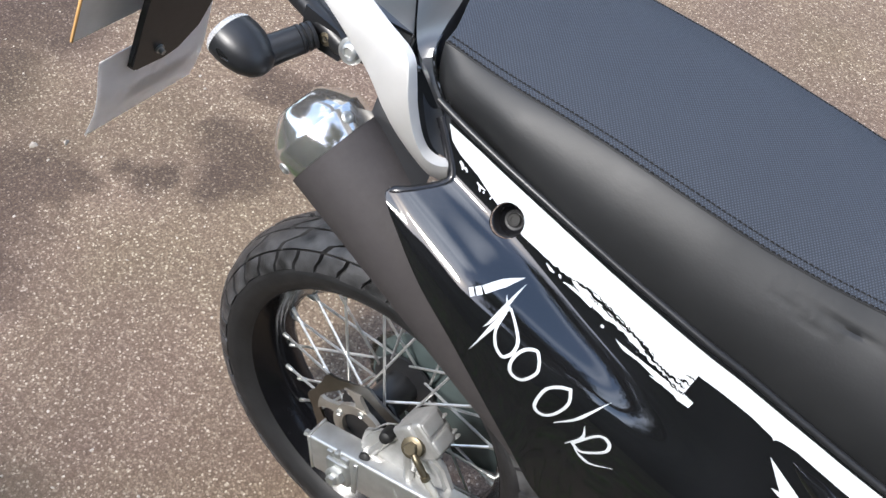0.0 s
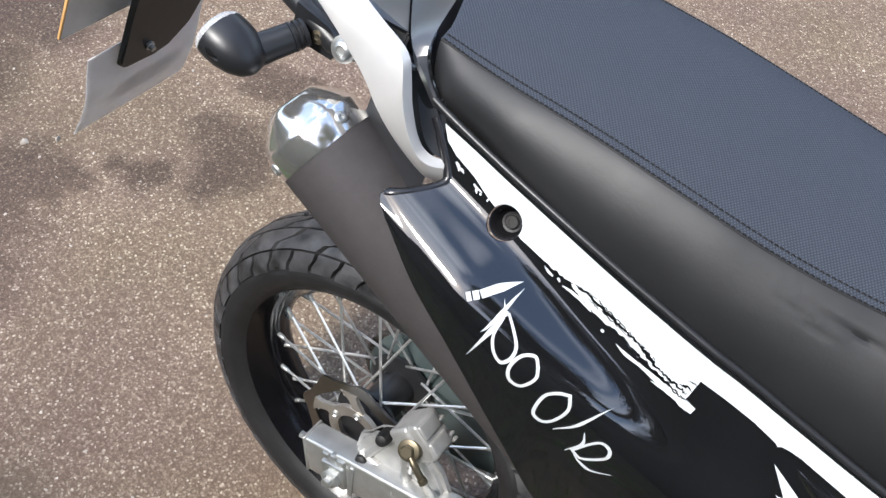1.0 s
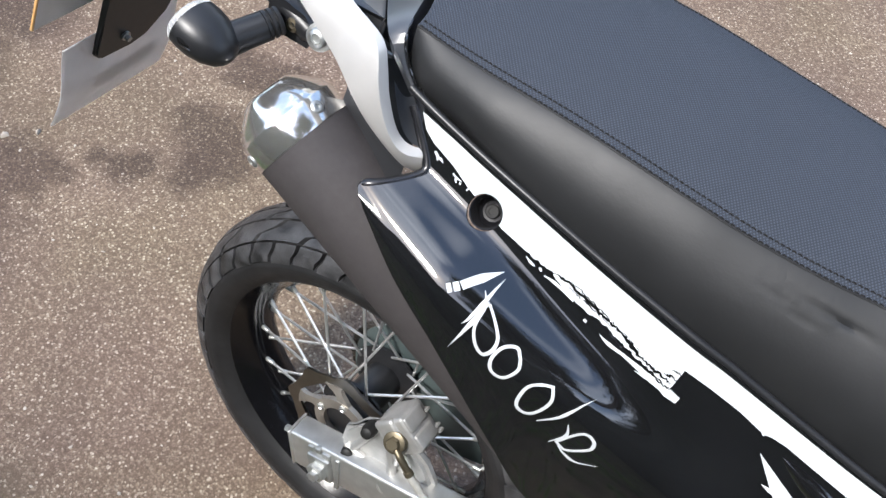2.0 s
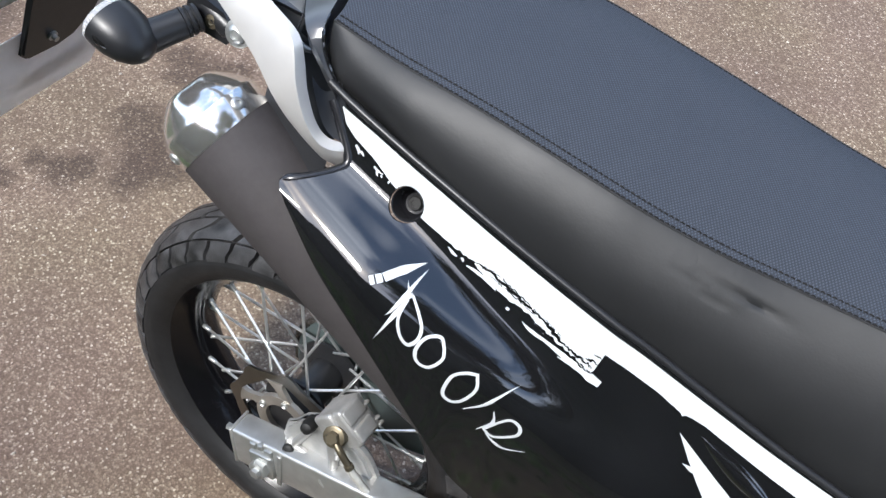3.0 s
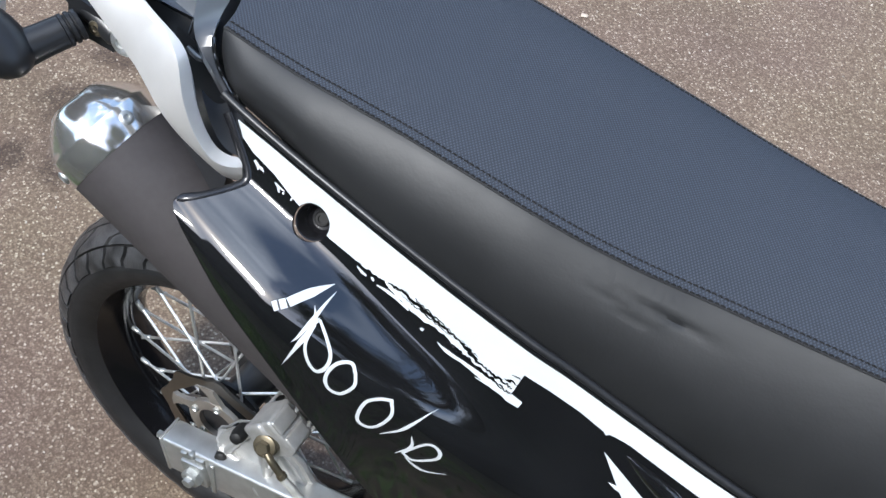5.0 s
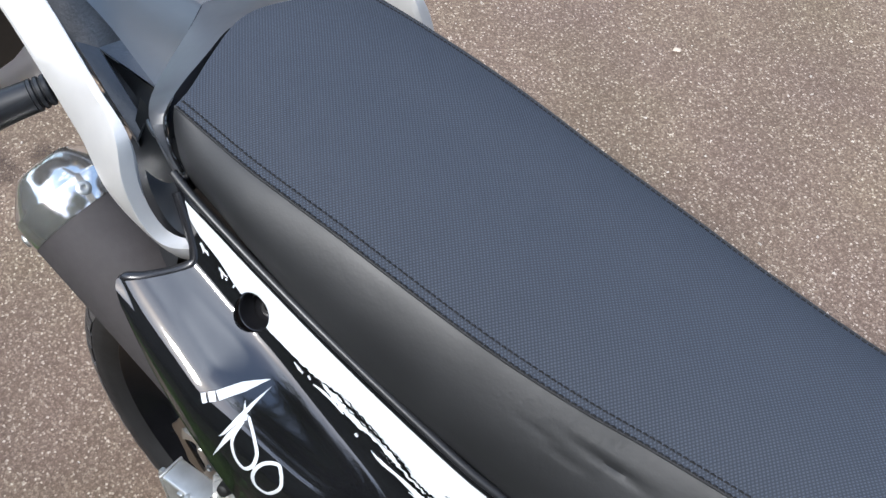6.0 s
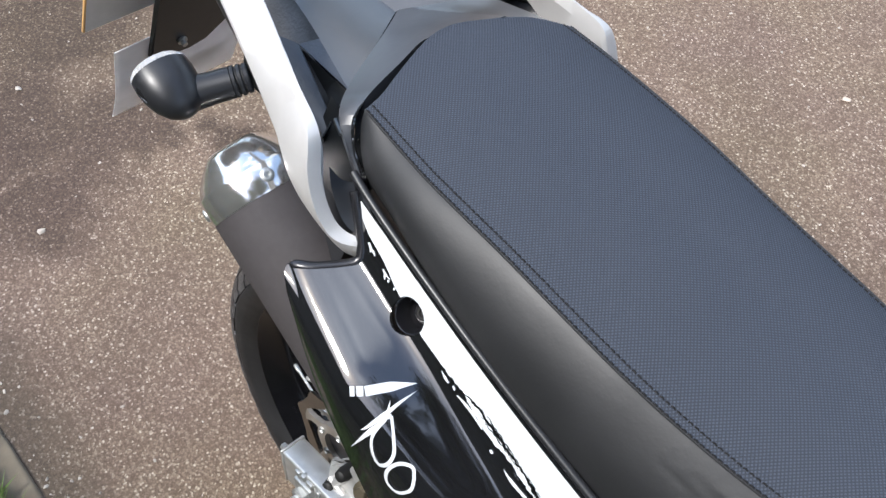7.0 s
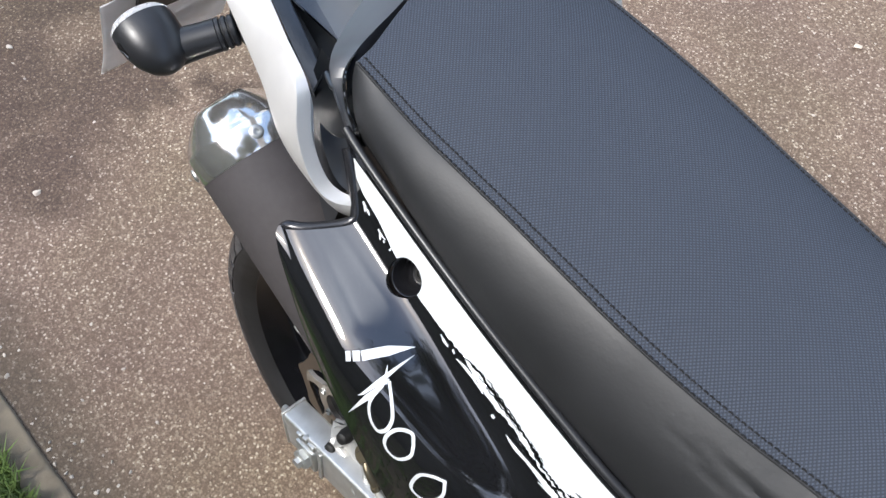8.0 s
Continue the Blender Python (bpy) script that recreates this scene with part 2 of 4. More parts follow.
def tube(points, radius, sides=12, bm=None):
    """A round bar along points; radius: one number, or one a point."""
    pts = [Vector(p) for p in points]
    rad = [radius] * len(pts) if isinstance(radius, (int, float)) else radius
    rows = []
    for i, p in enumerate(pts):
        a, b = frame_along(pts[min(i + 1, len(pts) - 1)] - pts[max(i - 1, 0)])
        rows.append([p + rad[i] * (math.cos(2 * math.pi * k / sides) * a + math.sin(2 * math.pi * k / sides) * b) for k in range(sides)])
    return capped(rows, bm)


def turned(profile, origin, axis, sides=48, bm=None, close=False):
    """A body of revolution: (distance along the axis, radius) pairs."""
    axis = Vector(axis).normalized()
    a, b = frame_along(axis)
    rows = [[Vector(origin) + d * axis + r * (math.cos(2 * math.pi * k / sides) * a + math.sin(2 * math.pi * k / sides) * b) for k in range(sides)] for d, r in profile]
    if close:
        return grid(rows + rows[:1], close_v=True, bm=bm)[0]
    return capped(rows, bm)


def block(size, m, bevel=0.003, segments=2, bm=None):
    """A box of that size with rounded edges, at the pose m."""
    own = bmesh.new()
    bmesh.ops.create_cube(own, size=1.0, matrix=Matrix.Diagonal((*size, 1)))
    if bevel:
        bmesh.ops.bevel(own, geom=own.edges[:], offset=bevel, segments=segments, affect="EDGES", profile=0.5)
    bmesh.ops.transform(own, matrix=m, verts=own.verts[:])
    if bm is None:
        return own
    join(bm, own)
    return bm


def join(bm, other):
    table = {v: bm.verts.new(v.co) for v in other.verts}
    for f in other.faces:
        bm.faces.new([table[v] for v in f.verts])
    other.free()
    return bm


def plate(outline, thick, m, bevel=0.0):
    """A flat plate: an outline in its own x, y, raised by thick along z, at the pose m."""
    bm = bmesh.new()
    low = [bm.verts.new((x, y, 0)) for x, y in outline]
    high = [bm.verts.new((x, y, thick)) for x, y in outline]
    k = len(outline)
    for i in range(k):
        bm.faces.new((low[i], low[(i + 1) % k], high[(i + 1) % k], high[i]))
    bm.faces.new(low[::-1]), bm.faces.new(high)
    if bevel:
        bmesh.ops.bevel(bm, geom=[e for e in bm.edges if abs(e.verts[0].co.z - e.verts[1].co.z) < 1e-6], offset=bevel, segments=2, affect="EDGES")
    bmesh.ops.transform(bm, matrix=m, verts=bm.verts[:])
    return bm


def spline(points, x):
    """A smooth value between (x, value...) rows."""
    xs = [p[0] for p in points]
    i = max(0, min(len(xs) - 2, sum(x >= q for q in xs) - 1))
    h = xs[i + 1] - xs[i]
    s = (x - xs[i]) / h
    out = []
    for c in range(1, len(points[0])):
        y0, y1 = points[i][c], points[i + 1][c]
        m0 = (y1 - points[i - 1][c]) / (xs[i + 1] - xs[i - 1]) if i else (y1 - y0) / h
        m1 = (points[i + 2][c] - y0) / (xs[i + 2] - xs[i]) if i + 2 < len(xs) else (y1 - y0) / h
        if 0 <= s <= 1:
            out.append((2 * s**3 - 3 * s**2 + 1) * y0 + (s**3 - 2 * s**2 + s) * h * m0 + (3 * s**2 - 2 * s**3) * y1 + (s**3 - s**2) * h * m1)
        else:
            out.append(y0 + m0 * (x - xs[i]) if s < 0 else y1 + m1 * (x - xs[i + 1]))
    return out


# ---- ground ----
bm, _ = grid([[(x, y, 0) for y in (-40, KERB_Y - 0.045, KERB_Y, 40)] for x in (-40, -2, 2, 40)])
tagged(mesh_object("ground", bm, ASPHALT, smooth=0), "brown-grey coarse asphalt with light stone chips", "ground", kind="structure")


# ---- unseen far hedge, added to close the place all round and darken the horizon ----
rows = []
for z, out in ((0, 0), (0.8, 0.3), (1.6, 0.1), (2.4, 0.4), (3.0, 1.0)):
    rows.append([(math.cos(a) * (13 + out + 1.2 * noise.noise((math.cos(a) * 9, math.sin(a) * 9, z))), math.sin(a) * (13 + out + 1.2 * noise.noise((math.cos(a) * 9, math.sin(a) * 9, z))), z * (1 + 0.35 * noise.noise((math.cos(a) * 6, math.sin(a) * 6, 3)))) for a in [2 * math.pi * i / 160 for i in range(160)]])
bm, _ = grid(rows, close_v=True)
tagged(mesh_object("backdrop", bm, HEDGE), "unseen dark green hedge ring added as a reflected horizon", "hedge", kind="structure")

# unseen near hedge, added to block low sky from seat side and panel
rows = [[(x, -2.25 + out + 0.25 * noise.noise((x * 1.3, z, 7)), z + 0.2 * noise.noise((x * 1.1, 2, z))) for x in [-9 + 0.2 * i for i in range(91)]] for z, out in ((0, 0.1), (0.6, 0.2), (1.3, 0.15), (1.9, 0.0), (2.85, -0.25), (2.9, -0.6), (1.8, -0.9), (0, -0.9))]
bm, _ = grid(rows)
tagged(mesh_object("hedge", bm, HEDGE), "unseen dark green hedge added to block low sky light", "hedge", kind="structure")

# ---- unseen trees ahead of the bike, added to darken its panels' reflections ----
LEAF = worn("tree_leaf_green", (0.05, 0.075, 0.025), 0.6, spread=0.5, bump=0, scale=2)
BARK = worn("bark", (0.09, 0.07, 0.05), 0.9, spread=0.35, bump=0.8, scale=12)


def tree(x, y, size, seed):
    rng = random.Random(seed)
    base = new("tree")
    base.matrix_world = pose(x, y, 0.0) @ Matrix.Diagonal((size, size, size, 1))
    bm = bmesh.new()
    spine = [Vector((0.10 * math.sin(z * 0.7), 0.12 * math.sin(z * 0.5 + 1) - 0.1, z)) for z in [0.55 * i for i in range(20)]]
    join(bm, tube(spine, [0.24 * (1 - i / 21) ** 0.8 + 0.02 for i in range(20)], 14))
    ends = []
    for i in range(64):
        z = rng.uniform(4.4, 10.2)
        foot = spine[min(19, int(z / 0.55))]
        turn, reach = rng.uniform(0, 6.283), rng.uniform(1.0, 2.7) * (1 - abs(z - 7.4) / 5.2)
        tip = foot + Vector((math.cos(turn) * reach, math.sin(turn) * reach, rng.uniform(0.4, 1.3)))
        bend = foot.lerp(tip, 0.5) + Vector((0, 0, 0.18))
        join(bm, tube([foot, bend, tip], [0.05, 0.03, 0.008], 6))
        ends += [tip, bend.lerp(tip, 0.5), bend]
    part("trunk", bm, BARK, base, "rough brown trunk and limbs")
    bm = bmesh.new()
    for end in ends + spine[10:]:
        for _ in range(70):
            c = end + Vector((rng.gauss(0, 0.30), rng.gauss(0, 0.30), rng.gauss(0, 0.24)))
            d = Vector((rng.gauss(0, 1), rng.gauss(0, 1), rng.gauss(0, 0.6))).normalized() * rng.uniform(0.06, 0.11)
            w = d.cross(Vector((rng.gauss(0, 1), rng.gauss(0, 1), 1))).normalized() * d.length * 0.62
            bm.faces.new([bm.verts.new(q) for q in (c - d, c + w * 0.9 - d * 0.1, c + d, c - w * 0.9 - d * 0.1)])
    part("crown", bm, LEAF, base, "loose green leafy crown", smooth=0)
    return tagged(base, "tall leafy green tree, unseen, added to darken reflections" if size == 1 else "smaller leafy green tree, unseen, added to darken reflections", "tree")


# both stand out of view and block sky from the panels and seat front
tree(4.4, -1.4, 1.0, 12)
tree(3.45, -3.25, 0.62, 4)

# ---- kerb and verge ----
def kerb_stone(length):
    bm = block((length - 0.004, 0.062, 0.09), pose(0, 0, 0), 0.008, 3)
    bmesh.ops.subdivide_edges(bm, edges=[e for e in bm.edges if e.calc_length() > 0.3], cuts=40)
    for v in bm.verts:
        v.co += 0.0022 * noise.noise_vector(v.co * 28)
    return bm


stone = tagged(mesh_object("kerb_stone", kerb_stone(0.914), CONCRETE), "weathered flush concrete edging kerb beside grass", "kerb", "edging kerbs", "structure")
stone.matrix_world = pose(-0.62, KERB_Y - 0.03, -0.034)
for k in (-3, -2, -1, 1, 2, 3):
    copy_thing(stone, pose(-0.62 + 0.914 * k, KERB_Y - 0.03, -0.034 + 0.001 * (k % 2), 0, 0.1 * (k % 3 - 1)))
bm, _ = grid([[(x, y, 0.013 + 0.01 * noise.noise((x * 6, y * 6, 0))) for y in (-3.0, -2.0, -1.4, -1.0, -0.8, -0.7, -0.6, -0.54, KERB_Y - 0.062)] for x in [-9.0 + 0.12 * i for i in range(151)]])
tagged(mesh_object("verge", bm, SOIL), "dark soil under rough grass beside the kerb", "verge", kind="structure")


def grass():
    bm = bmesh.new()
    rng = random.Random(4)
    for i in range(26000):
        near = i < 7000
        x = rng.uniform(-0.75, -0.1) if near else rng.uniform(-3.2, 3.2)
        y = KERB_Y - 0.057 - (rng.random() ** 1.6) * (0.35 if near else 1.75)
        h, w, turn = rng.uniform(0.02, 0.06), rng.uniform(0.0012, 0.0028) * (1 if near else 2), rng.uniform(0, 6.283)
        lean = rng.uniform(0.2, 1.1) * h
        d, side = Vector((math.cos(turn), math.sin(turn), 0)), Vector((-math.sin(turn), math.cos(turn), 0))
        p = Vector((x, y, 0.008))
        a, b, c = p, p + d * lean * 0.35 + Vector((0, 0, h * 0.6)), p + d * lean + Vector((0, 0, h * 0.85))
        v = [bm.verts.new(q) for q in (a - side * w, a + side * w, b + side * w * 0.8, b - side * w * 0.8, c)]
        bm.faces.new(v[:4]), bm.faces.new((v[3], v[2], v[4]))
    return bm


tagged(mesh_object("grass", grass(), GRASS), "short green grass along the kerb", "grass", kind="stuff")


def chips():
    """Loose pale stone chips on the asphalt."""
    bm = bmesh.new()
    rng = random.Random(9)
    spots = [(-1.083, 0.155, 0.010), (-1.035, 0.203, 0.008), (-1.263, -0.026, 0.009), (-0.874, -0.175, 0.008)]
    for _ in range(420):
        spots.append((rng.uniform(-1.7, 1.1), rng.uniform(-0.42, 2.2), rng.uniform(0.002, 0.0042)))
    for _ in range(60):
        spots.append((rng.uniform(-0.7, 0.2), KERB_Y + abs(rng.gauss(0.0, 0.03)) + 0.004, rng.uniform(0.002, 0.005)))
    for x, y, r in spots:
        own = bmesh.new()
        bmesh.ops.create_icosphere(own, subdivisions=1, radius=r)
        for v in own.verts:
            v.co *= rng.uniform(0.65, 1.15)
        bmesh.ops.transform(own, matrix=pose(x, y, r * 0.2, rng.uniform(0, 90), 0, rng.uniform(0, 360)) @ Matrix.Diagonal((1.2, 0.9, 0.6, 1)), verts=own.verts[:])
        join(bm, own)
    return bm


tagged(mesh_object("loose_chips", chips(), CHIP, smooth=0), "loose pale stone chips on asphalt", "gravel", kind="stuff")
bm = block((0.019, 0.010, 0.004), pose(0, 0, 0), 0.002, 1)
for v in bm.verts:
    v.co += 0.003 * noise.noise_vector(v.co * 90)
scrap = tagged(mesh_object("litter_scrap", bm, SCRAP), "crumpled cream paper scrap on asphalt", "litter")
scrap.matrix_world = pose(-0.002, 1.318, 0.005, 4, 3, 20)

# ---- motorcycle: an Empty at the rear tyre's foot, leaning on its side stand ----
LEAN, AXLE = 10.8, 0.303
bike = new("motorcycle")
bike.matrix_world = pose(0, -0.0568, 0.001, -LEAN)
tagged(bike, "black and white supermoto motorcycle leaning on a paved lane", "motorcycle")


def lifted(p):
    """The seat and tail sit slightly rolled against the wheel."""
    return Vector((p[0], p[1], p[2] + 0.09 * (p[1] + 0.105)))


EDGE = ((0.0, 0.106, 0.955), (0.038, 0.1074, 0.9508), (0.07, 0.1088, 0.9465), (0.11, 0.112, 0.9442), (0.15, 0.1130, 0.9420), (0.2, 0.1122, 0.937), (0.25, 0.1112, 0.9302), (0.306, 0.1085, 0.921), (0.35, 0.1035, 0.9125), (0.40, 0.0965, 0.905), (0.45, 0.0885, 0.900), (0.54, 0.081, 0.897), (0.70, 0.075, 0.90), (0.9, 0.07, 0.91))
EDGE_LEFT = ((0.0, 0.088, 0.958), (0.03, 0.088, 0.958), (0.1, 0.086, 0.957), (0.2, 0.081, 0.9535), (0.25, 0.0765, 0.951), (0.3, 0.072, 0.947), (0.39, 0.0706, 0.935), (0.45, 0.069, 0.927), (0.54, 0.068, 0.918), (0.70, 0.066, 0.91), (0.9, 0.062, 0.915))
FOOT = ((0.0, 0.112, 0.905), (0.05, 0.119, 0.902), (0.1, 0.123, 0.888), (0.15, 0.128, 0.871), (0.2, 0.132, 0.853), (0.26, 0.134, 0.834), (0.42, 0.130, 0.80), (0.6, 0.122, 0.76), (0.9, 0.10, 0.73))
SEAT_X = [0.034 + 0.9 * (i / 150) ** 1.15 for i in range(151)]


REAR_EDGE = ((-1.0, 0.0), (-0.85, -0.001), (-0.52, -0.013), (-0.25, -0.023), (-0.10, -0.0255), (0.06, -0.0235), (0.32, -0.013), (0.72, 0.006), (0.86, 0.018), (1.0, 0.034))


def slant(x, s):
    """The rear edge of the seat comes to a blunt point near the middle and runs forward towards the bike's left."""
    return spline(REAR_EDGE, s)[0] * max(0, 1 - (x - 0.034) / 0.25) ** 1.3


def edge_at(x, s):
    """The seam's half width and height; the left one runs narrower and higher, as the bike leans."""
    return spline(EDGE if s < 0 else EDGE_LEFT, x) if s else [(p + q) / 2 for p, q in zip(spline(EDGE, x), spline(EDGE_LEFT, x))]


def crown(x, s):
    ys, zs = edge_at(x, s)
    zs += (1 - abs(s)) * (edge_at(x, 0)[1] - zs)
    drop = 0.013 * max(0, 1 - (x - 0.034) / 0.07) ** 2 * (1 - abs(s) ** 2)
    return lifted((x + slant(x, s), ys * s, zs + 0.022 * (1 - abs(s) ** (2.8 if s < 0 else 2.1)) - drop))


def seat():
    """The long dual seat: vinyl sides, embossed top, stitched seam."""
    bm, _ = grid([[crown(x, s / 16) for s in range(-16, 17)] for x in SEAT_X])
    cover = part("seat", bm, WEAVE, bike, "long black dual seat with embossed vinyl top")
    for way in (-1, 1):
        rows = []
        for i, x in enumerate(SEAT_X):
            ys, zs = edge_at(x, way)
            yf, zf = spline(FOOT, x)
            if way > 0:
                yf = ys + 0.016
            full = 0.25 + 0.75 * min(1, (x - 0.034) / 0.09) ** 0.7
            tuck = 0.012 * max(0, 1 - (x - 0.034) / 0.03) ** 2
            row = []
            for k in range(41):
                s = k / 40
                bulge = (0.016 if way < 0 else 0.005) * full * math.sin(math.pi * min(1, s * 1.04)) ** 0.75 - tuck * s
                # creases where the foam folds at the dip of the seat
                fold = 0.0017 * math.exp(-(((x - 0.432) / 0.024) ** 2) - ((s - 0.17 - 0.6 * (x - 0.432)) / 0.016) ** 2)
                fold -= 0.0007 * math.exp(-(((x - 0.436) / 0.030) ** 2) - ((s - 0.11) / 0.04) ** 2)
                fold += 0.0007 * math.exp(-(((x - 0.405) / 0.016) ** 2) - ((s - 0.27) / 0.02) ** 2)
                fold += 0.0006 * math.exp(-(((x - 0.385) / 0.014) ** 2) - ((s - 0.22) / 0.02) ** 2)
                row.append(lifted((x + slant(x, way), way * (ys + (yf - ys) * s + bulge - fold), zs + (zf - zs) * s + 0.004 * math.sin(math.pi * s) - fold)))
            rows.append(row)
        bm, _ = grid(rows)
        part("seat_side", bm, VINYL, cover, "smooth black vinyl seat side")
        # seam bead and its two rows of stitches
        bm = tube([crown(x, way * 1.0) + Vector((0, 0, -0.0006)) for x in SEAT_X], 0.0014, 8)
        part("seam_bead", bm, VINYL, cover)
        for at in (0.948, 1.0):
            bm = bmesh.new()
            lift = 0.0002 if at < 1 else 0.0008 if way < 0 else -0.0002
            for i in range(176):
                x = 0.036 + i * 0.0048
                p, q = crown(x, way * at), crown(x + 0.0034, way * at)
                tube([p + Vector((0, 0, lift)), (p + q) / 2 + Vector((0, 0, lift + (0.0008 if way < 0 else 0.0003))), q + Vector((0, 0, lift))], 0.0007, 5, bm)
            part("stitching", bm, THREAD, cover, "black stitching")
    rows = [[crown(0.034, s / 16) + Vector((0.004 * d, 0, -0.045 * d)) for s in range(-16, 17)] for d in (0, 0.1, 0.5, 1)]
    bm, _ = grid(rows)
    part("seat_back", bm, VINYL, cover)
    rows = [[lifted((x, w * spline(FOOT, x)[0] * 0.97, spline(FOOT, x)[1])) for w in (-1, -0.3, 0.3, 1)] for x in SEAT_X[::5]]
    bm, _ = grid(rows)
    part("seat_base", bm, SATIN, cover)


seat()

# ---- right side panel ----
TOP = ((0.03, -0.127, 0.912), (0.07, -0.1330, 0.9005), (0.1277, -0.1372, 0.8845), (0.1837, -0.1405, 0.8705), (0.2126, -0.1416, 0.8630), (0.2586, -0.1420, 0.8502), (0.304, -0.1420, 0.8383), (0.3548, -0.1412, 0.8250), (0.3823, -0.1385, 0.8172), (0.436, -0.1350, 0.8005), (0.52, -0.133, 0.779), (0.7, -0.13, 0.745))
INNER = ((0.03, -0.146, 0.872), (0.093, -0.150, 0.854), (0.14, -0.1545, 0.839), (0.191, -0.1575, 0.822), (0.25, -0.161, 0.798), (0.30, -0.1625, 0.779), (0.36, -0.161, 0.757), (0.5, -0.155, 0.715), (0.7, -0.150, 0.66))
OUTER = ((0.03, -0.186, 0.850), (0.058, -0.1945, 0.841), (0.09, -0.2035, 0.8285), (0.125, -0.211, 0.816), (0.161, -0.2165, 0.8035), (0.24, -0.2125, 0.769), (0.285, -0.206, 0.749), (0.33, -0.196, 0.722), (0.40, -0.184, 0.685), (0.5, -0.170, 0.65), (0.7, -0.152, 0.60))
LOWER = ((0.03, -0.192, 0.850), (0.063, -0.203, 0.832), (0.11, -0.214, 0.788), (0.162, -0.2215, 0.750), (0.243, -0.219, 0.667), (0.285, -0.206, 0.610), (0.4, -0.182, 0.55), (0.7, -0.15, 0.5))
REAR = ((0, 0.052), (0.5, 0.072), (0.9, 0.089), (1.1, 0.088), (1.6, 0.070), (1.9, 0.056), (2.1, 0.053), (3, 0.066))


def panel_at(x, v):
    """A point of the right side panel: x along the bike, v from 0 at its top edge to 3 at its lower edge."""
    rows = [Vector((x, *spline(c, x))) for c in (TOP, INNER, OUTER, LOWER)]
    v = max(0.0, min(3.0, v))
    i = min(2, int(v))
    s = v - i
    p0, p1, p2, p3 = rows[max(i - 1, 0)], rows[i], rows[i + 1], rows[min(i + 2, 3)]
    m1, m2 = (p2 - p0) * 0.5, (p3 - p1) * 0.5
    # the outer ridge is a tight turn
    if i == 0:
        m2 = m2 * 0.85 + (p2 - p1) * 0.15
    elif i == 1:
        m1 = m1 * 0.85 + (p2 - p1) * 0.15
        m2 = m2 * 0.7 + (p2 - p1) * 0.3
    elif i == 2:
        m1 = m1 * 0.7 + (p2 - p1) * 0.3
    crowned = Vector((0, -0.35, 0.94)) * (0.0036 * max(0, 1 - max(0, x - 0.20) / 0.12) * math.sin(math.pi * s**1.6) if i == 1 else 0.0)
    return crowned + (2 * s**3 - 3 * s**2 + 1) * p1 + (s**3 - 2 * s**2 + s) * m1 + (3 * s**2 - 2 * s**3) * p2 + (s**3 - s**2) * m2


def panel_normal(x, v):
    e = 0.002
    n = (panel_at(x + e, v) - panel_at(x - e, v)).cross(panel_at(x, v + 0.03) - panel_at(x, v - 0.03)).normalized()
    return n if n.dot(Vector((0, -0.7, 0.7))) > 0 else -n


def on_panel(x, v, up=0.0006):
    return panel_at(x, v) + up * panel_normal(x, v)


HOLE_R = 0.0158
HOLE = panel_at(0.1515, 0.80)
HOLE_AXIS = (panel_normal(0.1515, 0.80) + Vector((-0.05, -0.2, 0.2))).normalized()


def side_panel():
    rows = []
    for i in range(101):
        u = (i / 100) ** 1.3
        rows.append([panel_at(spline(REAR, v / 20)[0] * (1 - u) + 0.62 * u, v / 20) for v in range(61)])
    bm, v = grid(rows)
    # returned lip along the rear and lower edges
    for line, way in ((v[0], Vector((0.003, 0.006, -0.011))), ([r[-1] for r in v], Vector((0, 0.012, -0.002)))):
        fresh = [bm.verts.new(p.co + way) for p in line]
        for a, b, c, d in zip(line, line[1:], fresh[1:], fresh):
            bm.faces.new((a, b, c, d))
    bmesh.ops.recalc_face_normals(bm, faces=bm.faces)
    if sum(f.normal.dot(Vector((0, -0.7, 0.7))) for f in bm.faces) < 0:
        bmesh.ops.reverse_faces(bm, faces=bm.faces[:])
    ob = part("side_panel", bm, GLOSS, bike, "gloss black side panel with white stripe")
    # the bolt hole goes right through
    cut = mesh_object("cutter", turned([(-0.03, HOLE_R), (0.03, HOLE_R)], HOLE, HOLE_AXIS, 40), GLOSS, bike)
    thick = ob.modifiers.new("thick", "SOLIDIFY")
    thick.thickness, thick.offset = 0.0025, -1
    hole = ob.modifiers.new("hole", "BOOLEAN")
    hole.object, hole.operation, hole.solver = cut, "DIFFERENCE", "EXACT"
    deps = bpy.context.evaluated_depsgraph_get()
    done = bpy.data.meshes.new_from_object(ob.evaluated_get(deps))
    ob.modifiers.clear()
    ob.data = done
    done.shade_smooth()
    done.set_sharp_from_angle(angle=radians(38))
    bpy.data.objects.remove(cut)
    return ob


panel = side_panel()
bm = turned([(-0.006, HOLE_R - 0.0002), (-0.0035, HOLE_R - 0.0003), (-0.003, HOLE_R - 0.0008), (-0.0035, HOLE_R - 0.0014), (-0.020, HOLE_R - 0.0035), (-0.0235, HOLE_R - 0.0065), (-0.024, 0.001), (-0.0248, 0.001), (-0.0243, HOLE_R - 0.005), (-0.012, HOLE_R - 0.0012)], HOLE, HOLE_AXIS, 40, close=True)
part("bolt_recess", bm, LIP, panel, "black bolt recess")
bm = turned([(-0.024, 0.0065), (-0.0215, 0.0065), (-0.0205, 0.0055), (-0.0205, 0.0035), (-0.022, 0.0033), (-0.022, 0.0005)], HOLE, HOLE_AXIS, 24)
part("bolt", bm, DARK, panel)
